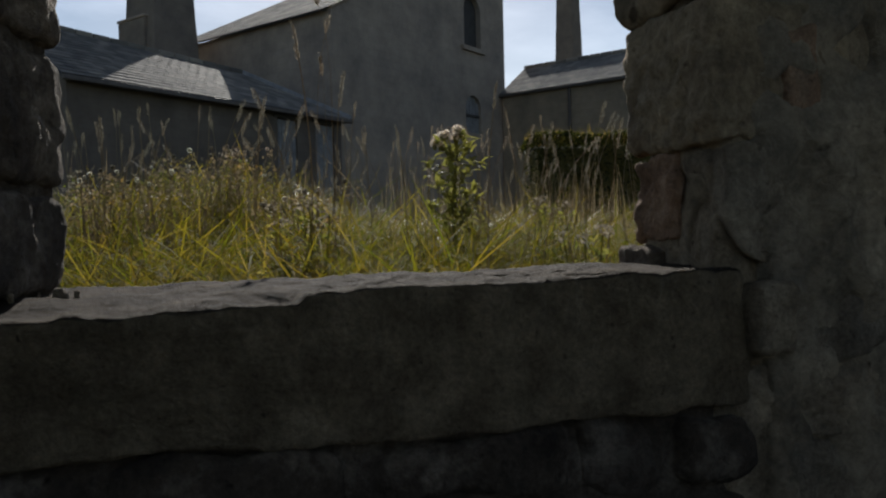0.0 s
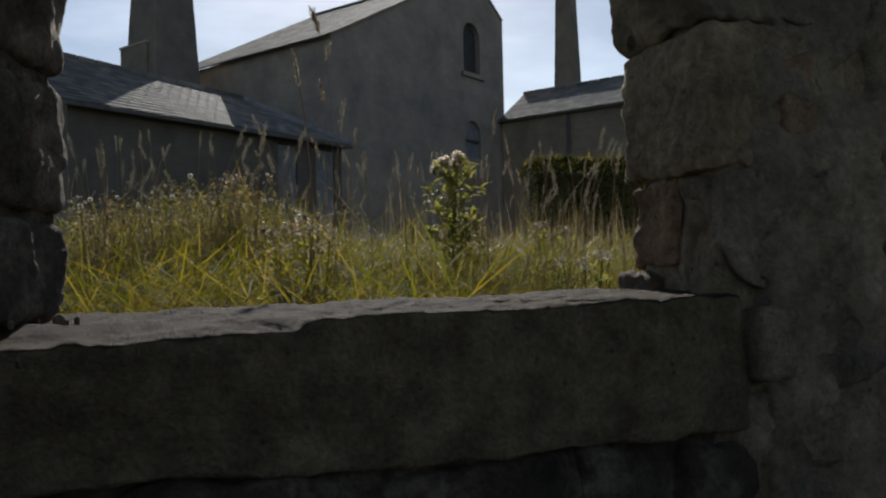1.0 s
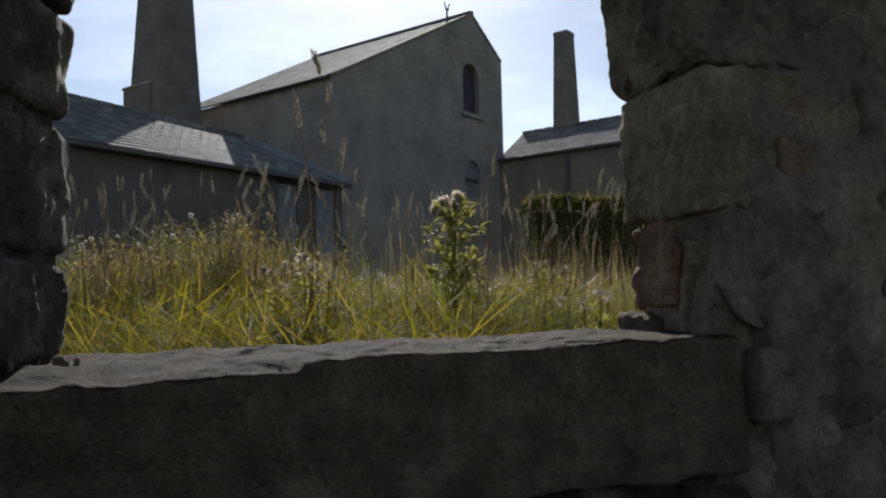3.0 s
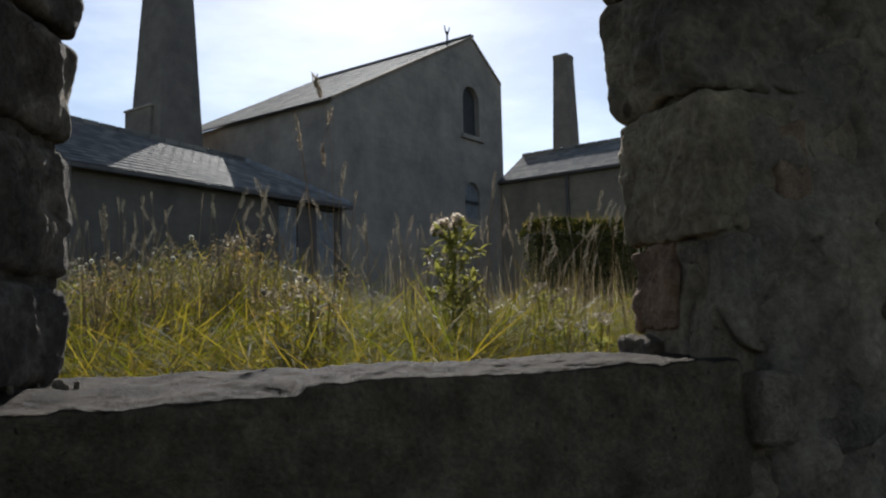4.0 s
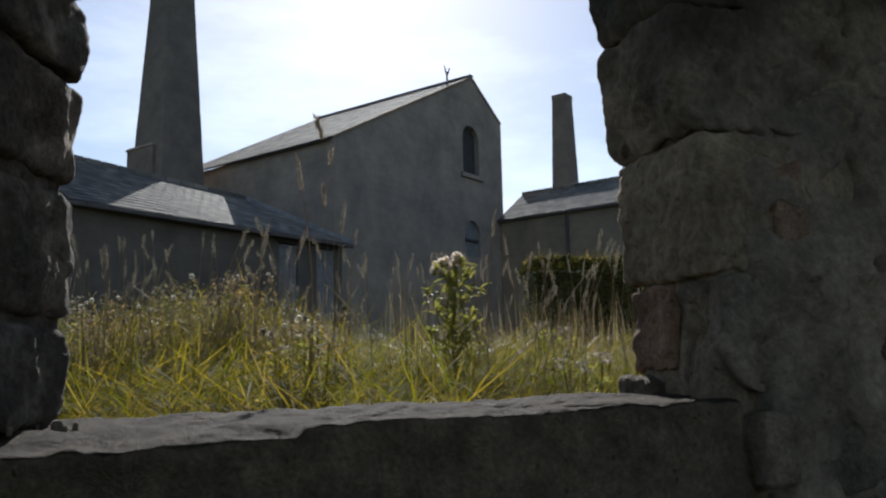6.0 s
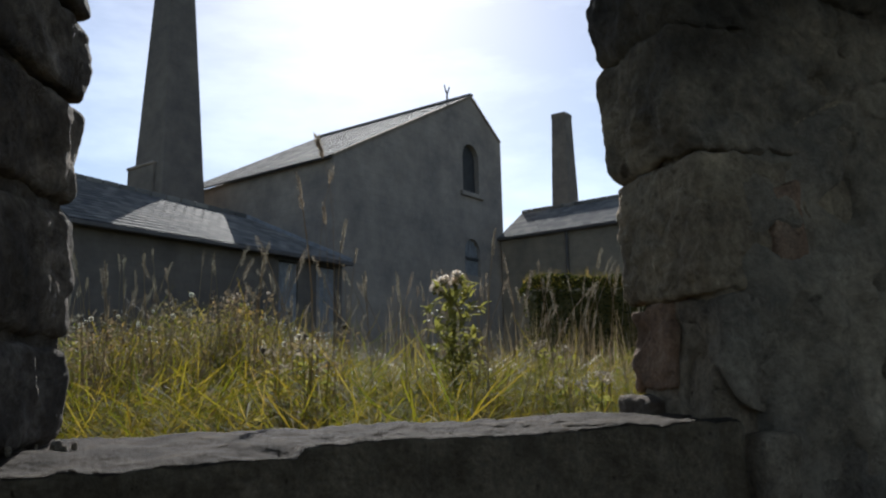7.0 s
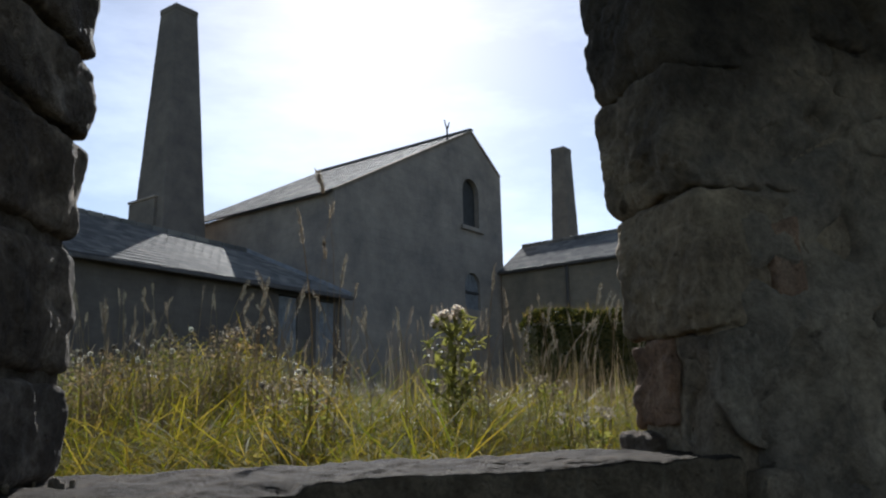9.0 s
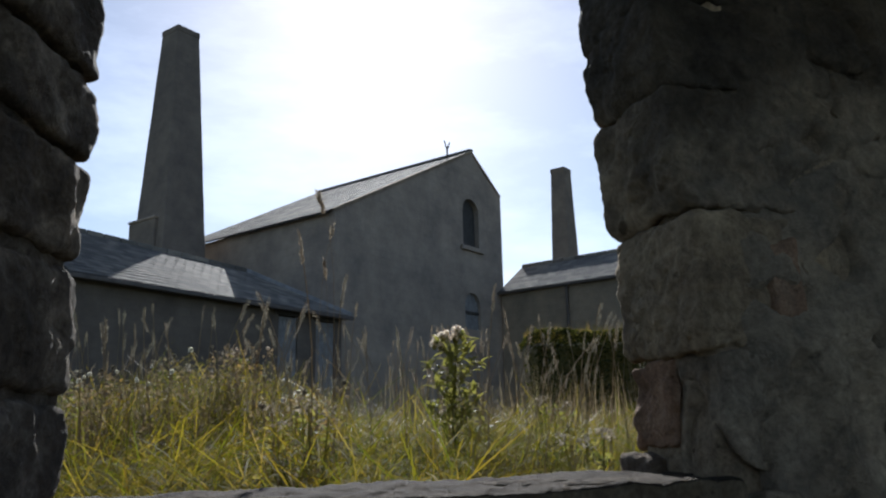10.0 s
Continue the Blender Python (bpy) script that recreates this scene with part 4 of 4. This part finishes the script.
def grass_stalk(seed, head, loose, lean, power=2, dense=1, thick=0.0031):
    """A tall flowering grass, one metre high: stem, one leaf, and a seed head of many spikelets."""
    r = random.Random(seed)
    ob = thing("grass_stalk", "tall dry grass stalk with a feathery seed head", "grass", group="tall seeding grasses")
    pts = [(lean * (i / 9) ** power, 0.02 * math.sin(i * 0.8 + seed), i / 9) for i in range(10)]
    part("stem", tube(pts, thick, thick * 0.5), M_DRY, ob)
    verts, faces = [], []
    for i in range(int(130 * dense * head / 0.16)):
        f = 1 - head * r.random() ** 0.9
        c = Vector((lean * f ** power, 0.02 * math.sin(f * 9 * 0.8 + seed), f))
        g = (1 - f) / head
        spread = loose * (0.25 + g) * (1.15 - g) * (0.5 + abs(math.sin(f * 70 + seed)) * 1.1)
        az = r.uniform(0, 6.28)
        c += Vector((math.cos(az) * spread * r.random() + lean * 0.05, math.sin(az) * spread * r.random(), r.uniform(-0.01, 0.01)))
        d = Vector((math.cos(az) * 0.5 + lean, math.sin(az) * 0.5, 0.9)).normalized()
        s = d.cross(Vector((math.sin(az), -math.cos(az), 0.3))).normalized()
        ln, wd = r.uniform(0.008, 0.016), r.uniform(0.0010, 0.0020)
        k = len(verts)
        verts += [c, c + d * ln * 0.5 + s * wd, c + d * ln, c + d * ln * 0.5 - s * wd, c + d * ln * 0.5 + d.cross(s) * wd]
        faces += [(k, k + 1, k + 4), (k + 1, k + 2, k + 4), (k + 2, k + 3, k + 4), (k + 3, k, k + 4)]
    mesh_object("seed_head", verts, faces, M_SEED, ob)
    z = r.uniform(0.35, 0.55)
    leaf = [(0, 0, z), (0.05, 0.01, z + 0.07), (0.12, 0.02, z + 0.09), (0.20, 0.03, z + 0.05)]
    v = []
    for i, p in enumerate(leaf):
        w = 0.004 * (1 - i / 3.2)
        v += [Vector(p) + Vector((0, w, 0)), Vector(p) - Vector((0, w, 0))]
    mesh_object("leaf", v, [(0, 1, 3, 2), (2, 3, 5, 4), (4, 5, 7, 6)], M_GRASS, ob)
    return ob


PLACED = [  # bearing, rise of the tip above the eye per metre, distance, lean: the tall ones that stand out
    (-0.412, 0.165, 2.6, 0.06), (-0.393, 0.165, 2.5, -0.05), (-0.347, 0.185, 3.0, 0.05), (-0.298, 0.195, 3.1, 0.06), (-0.287, 0.175, 3.4, 0.08),
    (-0.235, 0.190, 2.8, 0.16), (-0.262, 0.165, 3.6, 0.05), (-0.165, 0.205, 2.4, -0.02), (-0.152, 0.280, 2.2, -0.10), (-0.140, 0.215, 2.9, 0.02),
    (-0.115, 0.185, 3.2, -0.06), (-0.095, 0.170, 3.4, -0.05), (0.052, 0.205, 2.7, 0.02), (-0.060, 0.150, 3.8, 0.04), (-0.020, 0.150, 4.0, -0.05),
    (0.072, 0.155, 3.1, 0.05), (0.090, 0.170, 3.4, -0.03), (0.110, 0.150, 3.0, 0.06), (0.135, 0.165, 3.3, 0.10), (0.148, 0.180, 2.8, 0.06),
    (0.165, 0.140, 3.6, 0.16), (0.190, 0.150, 2.5, 0.22), (0.200, 0.130, 3.1, 0.06), (0.125, 0.125, 4.2, -0.06), (0.098, 0.120, 4.4, 0.08),
    (-0.330, 0.150, 3.8, -0.06), (-0.425, 0.140, 3.4, 0.10), (-0.200, 0.150, 4.4, 0.05), (-0.375, 0.155, 4.0, 0.12),
]
stalks = [grass_stalk(3, 0.10, 0.006, 0.05), grass_stalk(4, 0.12, 0.012, 0.12), grass_stalk(5, 0.06, 0.006, -0.06), grass_stalk(6, 0.10, 0.012, 0.24)]
rs = random.Random(12)
used = [False] * 4
spots = list(PLACED)
for _ in range(34):
    spots.append((rs.uniform(-0.5, 0.27), rs.uniform(0.055, 0.135), rs.uniform(2.6, 7.0), 0.05))
for _ in range(30):
    spots.append((rs.uniform(-0.45, -0.19), rs.uniform(0.11, 0.185), rs.uniform(2.6, 4.6), rs.uniform(-0.1, 0.2)))
for _ in range(40):
    spots.append((rs.uniform(0.03, 0.25), rs.uniform(0.07, 0.160), rs.uniform(2.4, 5.0), rs.uniform(-0.1, 0.2)))
for _ in range(64):
    spots.append((rs.uniform(-0.19, 0.06), rs.uniform(0.07, 0.160), rs.uniform(2.4, 5.0), rs.uniform(-0.15, 0.1)))
for i, (a, b, d, _lean) in enumerate(spots):
    x, y = a * d, d
    if not outside(x, y):
        continue
    z = ground_z(x, y) - 0.01
    h = EYE + b * d - z
    if h < 0.3:
        continue
    k = i % 4
    s = h * rs.uniform(0.97, 1.0)
    m = Matrix.Translation((x, y, z)) @ Matrix.Rotation(rs.uniform(-0.7, 0.7) + (math.pi if _lean < 0 else 0), 4, "Z")
    if used[k]:
        ob = copy_thing(stalks[k], m)
    else:
        ob, used[k] = stalks[k], True
        ob.matrix_world = m
    ob.scale = (s, s, s)


# three tall ones that rise before the engine house with bent heads, and one that leans far over by the jamb
for seed, a, b, d, head, bend, size in ((11, 0.118, 0.128, 2.4, 0.06, 0.26, 1), (7, -0.128, 0.325, 2.1, 0.050, -0.05, 3), (8, -0.149, 0.279, 2.4, 0.035, 0.04, 2), (9, -0.137, 0.232, 2.2, 0.05, -0.012, 2)):
    z = ground_z(a * d, d) - 0.01
    ob = grass_stalk(seed, head, 0.005, bend, 4 if bend > 0.2 else 9, size, 0.003 if bend > 0.2 else 0.0012)
    s = EYE + b * d - z
    ob.matrix_world = Matrix.Translation((a * d, d, z)) @ Matrix.Diagonal((s, s, s, 1))


def jagged_leaf(length, width, teeth=5):
    """A lobed, prickly thistle leaf, arched along its length."""
    verts, faces = [], []
    n = teeth * 2
    for i in range(n + 1):
        f = i / n
        w = width * math.sin(math.pi * (0.08 + 0.92 * f) ** 0.8) * (1.0 if i % 2 else 0.42) + 0.001
        z = length * (0.25 * f - 0.55 * f * f)
        y = length * f
        verts += [(-w, y + (0.2 * width if i % 2 else 0), z + w * 0.3), (0, y, z), (w, y + (0.2 * width if i % 2 else 0), z + w * 0.3)]
    for i in range(n):
        k = i * 3
        faces += [(k, k + 1, k + 4, k + 3), (k + 1, k + 2, k + 5, k + 4)]
    return verts, faces


def fluff_head(r, size):
    verts, faces = [], []
    for _ in range(150):
        d = Vector((r.gauss(0, 1), r.gauss(0, 1), r.gauss(0.5, 0.8))).normalized()
        s = d.orthogonal().normalized() * 0.0012
        k = len(verts)
        ln = size * r.uniform(0.6, 1.1)
        verts += [d * 0.15 * size - s, d * 0.15 * size + s, d * ln + s * 1.6, d * ln - s * 1.6]
        faces.append((k, k + 1, k + 2, k + 3))
    return verts, faces


def thistle(x, y, top, seed=1):
    r = random.Random(seed)
    z0 = ground_z(x, y) - 0.01
    h = EYE + top - z0
    ob = thing("thistle", "bushy yellow-green thistle gone to white seed down", "thistle", Matrix.Translation((x, y, z0)))
    bm = tube([(0.012 * math.sin(i), 0.01 * math.cos(i * 1.3), h * 0.93 * i / 8) for i in range(9)], 0.007, 0.004, 6)
    part("stem", bm, M_THISTLE, ob)
    # side branches carry most of the leaves
    tips = []
    for i in range(19):
        side, f = i * 2.4 + r.uniform(-0.4, 0.4), 0.46 + 0.45 * i / 18
        out = (0.105 - 0.05 * max(0.0, f - 0.74) / 0.17) * r.uniform(0.75, 1.1)
        a = Vector((0, 0, h * (f - 0.06)))
        b = Vector((math.cos(side) * out, math.sin(side) * out, h * f + 0.02))
        part("branch", tube([tuple(a), tuple(a.lerp(b, 0.5) + Vector((0, 0, -0.01))), tuple(b)], 0.004, 0.002, 5), M_THISTLE, ob)
        tips.append((a, b))
    lv, lf = jagged_leaf(0.060, 0.013)
    leaf_mesh = None
    for i in range(299):
        a, b = tips[i % 19]
        base = a.lerp(b, r.uniform(0.25, 1.05)) + Vector((r.gauss(0, 0.012), r.gauss(0, 0.012), r.gauss(0, 0.014)))
        m = Matrix.Translation(base) @ Matrix.Rotation(r.uniform(0, 6.28), 4, "Z") @ Matrix.Rotation(r.uniform(-0.1, 1.2), 4, "X") @ Matrix.Diagonal((*[r.uniform(0.5, 1.1)] * 3, 1))
        if leaf_mesh is None:
            o = mesh_object("leaf", lv, lf, M_THISTLE, ob)
            leaf_mesh = o.data
        else:
            o = new("leaf", leaf_mesh)
            o.parent = ob
        o.matrix_basis = m
    for i, (dx, dz) in enumerate(((-0.075, -0.052), (-0.066, -0.030), (-0.045, -0.024), (-0.030, -0.012), (0.012, 0.0), (0.024, -0.012), (-0.052, -0.062), (0.004, -0.024))):
        off = Vector((dx, r.uniform(-0.04, 0.03), h + dz - 0.02))
        part("stalk", tube([(0, 0, h * 0.84), tuple(off * 0.6 + Vector((0, 0, h * 0.35))), tuple(off)], 0.003, 0.002, 5), M_THISTLE, ob)
        cup = bmesh.new()
        bmesh.ops.create_uvsphere(cup, u_segments=8, v_segments=6, radius=0.009)
        for v in cup.verts:
            v.co.z *= 1.3
            v.co += v.co.normalized() * 0.002 * noise.noise(v.co * 300)
        hd = part("flower_head", cup, M_THISTLE, ob)
        hd.matrix_basis = Matrix.Translation(off)
        v, f = fluff_head(r, 0.021 * r.uniform(0.8, 1.25))
        fl = mesh_object("down", v, f, M_FLUFF, hd, "white silky seed down")
        fl.matrix_basis = Matrix.Translation((0, 0, 0.008))
    return ob


thistle(0.016 * 3.2, 3.2, 0.145 * 3.2, 2)


def weed(x, y, top, seed, tone):
    """An upright leafy weed with small pale tufts at the tips."""
    r = random.Random(seed)
    z0 = ground_z(x, y) - 0.01
    h = EYE + top - z0
    ob = thing("weed", "upright leafy weed with small withered flower tufts", "weed", Matrix.Translation((x, y, z0)), "weeds in the grass")
    for j in range(4):
        lx, ly = r.uniform(-0.07, 0.07), r.uniform(-0.07, 0.07)
        hh = h * r.uniform(0.82, 1.0)
        part("stem", tube([(lx * (i / 5), ly * (i / 5), hh * i / 5) for i in range(6)], 0.004, 0.002), M_DRY if tone else M_THISTLE, ob)

        def place(q, lx=lx, ly=ly, hh=hh):
            f = q.uniform(0.35, 0.97)
            return (lx * f + q.gauss(0, 0.022), ly * f + q.gauss(0, 0.022), hh * f)
        v, f = leaf_cloud(24, place, 0.020, r)
        mesh_object("leaves", v, f, M_THISTLE, ob)
        v, f = leaf_cloud(26, lambda q: (lx + q.gauss(0, 0.013), ly + q.gauss(0, 0.013), hh + q.uniform(-0.012, 0.016)), 0.010, r)
        mesh_object("tuft", v, f, M_SEED, ob)
    return ob


for i, (a, b, d) in enumerate(((-0.155, 0.075, 2.2), (-0.185, 0.065, 2.3), (0.176, 0.045, 2.0), (-0.43, 0.11, 3.6), (-0.25, 0.125, 4.4), (-0.33, 0.115, 4.6), (0.13, 0.06, 3.4))):
    weed(a * d, d, b * d, 40 + i, i % 2)


def downy_weed(x, y, top, seed):
    """A branching withered weed of the mound: crowded olive leaves below, white downy heads above."""
    r = random.Random(seed)
    z0 = ground_z(x, y) - 0.01
    h = EYE + top - z0
    ob = thing("downy_weed", "withered olive-brown weed with white downy seed heads", "weed", Matrix.Translation((x, y, z0)), "downy weeds on the mound")
    for j in range(4):
        side = j * 1.57 + r.uniform(-0.3, 0.3)
        out = r.uniform(0.03, 0.11)
        tip = Vector((math.cos(side) * out, math.sin(side) * out, h * (1.0 if j == 0 else r.uniform(0.86, 0.99))))
        part("stem", tube([(0, 0, 0), tuple(tip * 0.5 + Vector((0, 0, 0.03))), tuple(tip)], 0.003, 0.0015), M_DRY, ob)

        def place(q, tip=tip):
            f = q.uniform(0.45, 0.98)
            return (tip.x * f + q.gauss(0, 0.03), tip.y * f + q.gauss(0, 0.03), tip.z * f)
        v, f = leaf_cloud(60, place, 0.014, r)
        mesh_object("foliage", v, f, (M_DRY, M_GRASS, M_DRY)[j % 3], ob)
        v, f = fluff_head(r, r.uniform(0.006, 0.013))
        hd = mesh_object("down", v, f, M_FLUFF if r.random() < 0.35 else M_SEED, ob, "white downy seed head")
        hd.matrix_basis = Matrix.Translation(tip)
    return ob


for i, (a, b, d) in enumerate(((-0.422, 0.103, 3.0), (-0.405, 0.106, 3.1), (-0.324, 0.125, 3.8), (-0.303, 0.119, 3.9), (-0.252, 0.132, 4.1), (-0.240, 0.133, 4.2), (-0.227, 0.124, 4.0),
                               (-0.180, 0.072, 2.6), (-0.149, 0.083, 2.5), (-0.36, 0.105, 3.5), (-0.275, 0.112, 3.7), (-0.21, 0.10, 3.6), (-0.385, 0.09, 3.2), (-0.335, 0.10, 3.3))):
    downy_weed(a * d, d, b * d, 140 + i)
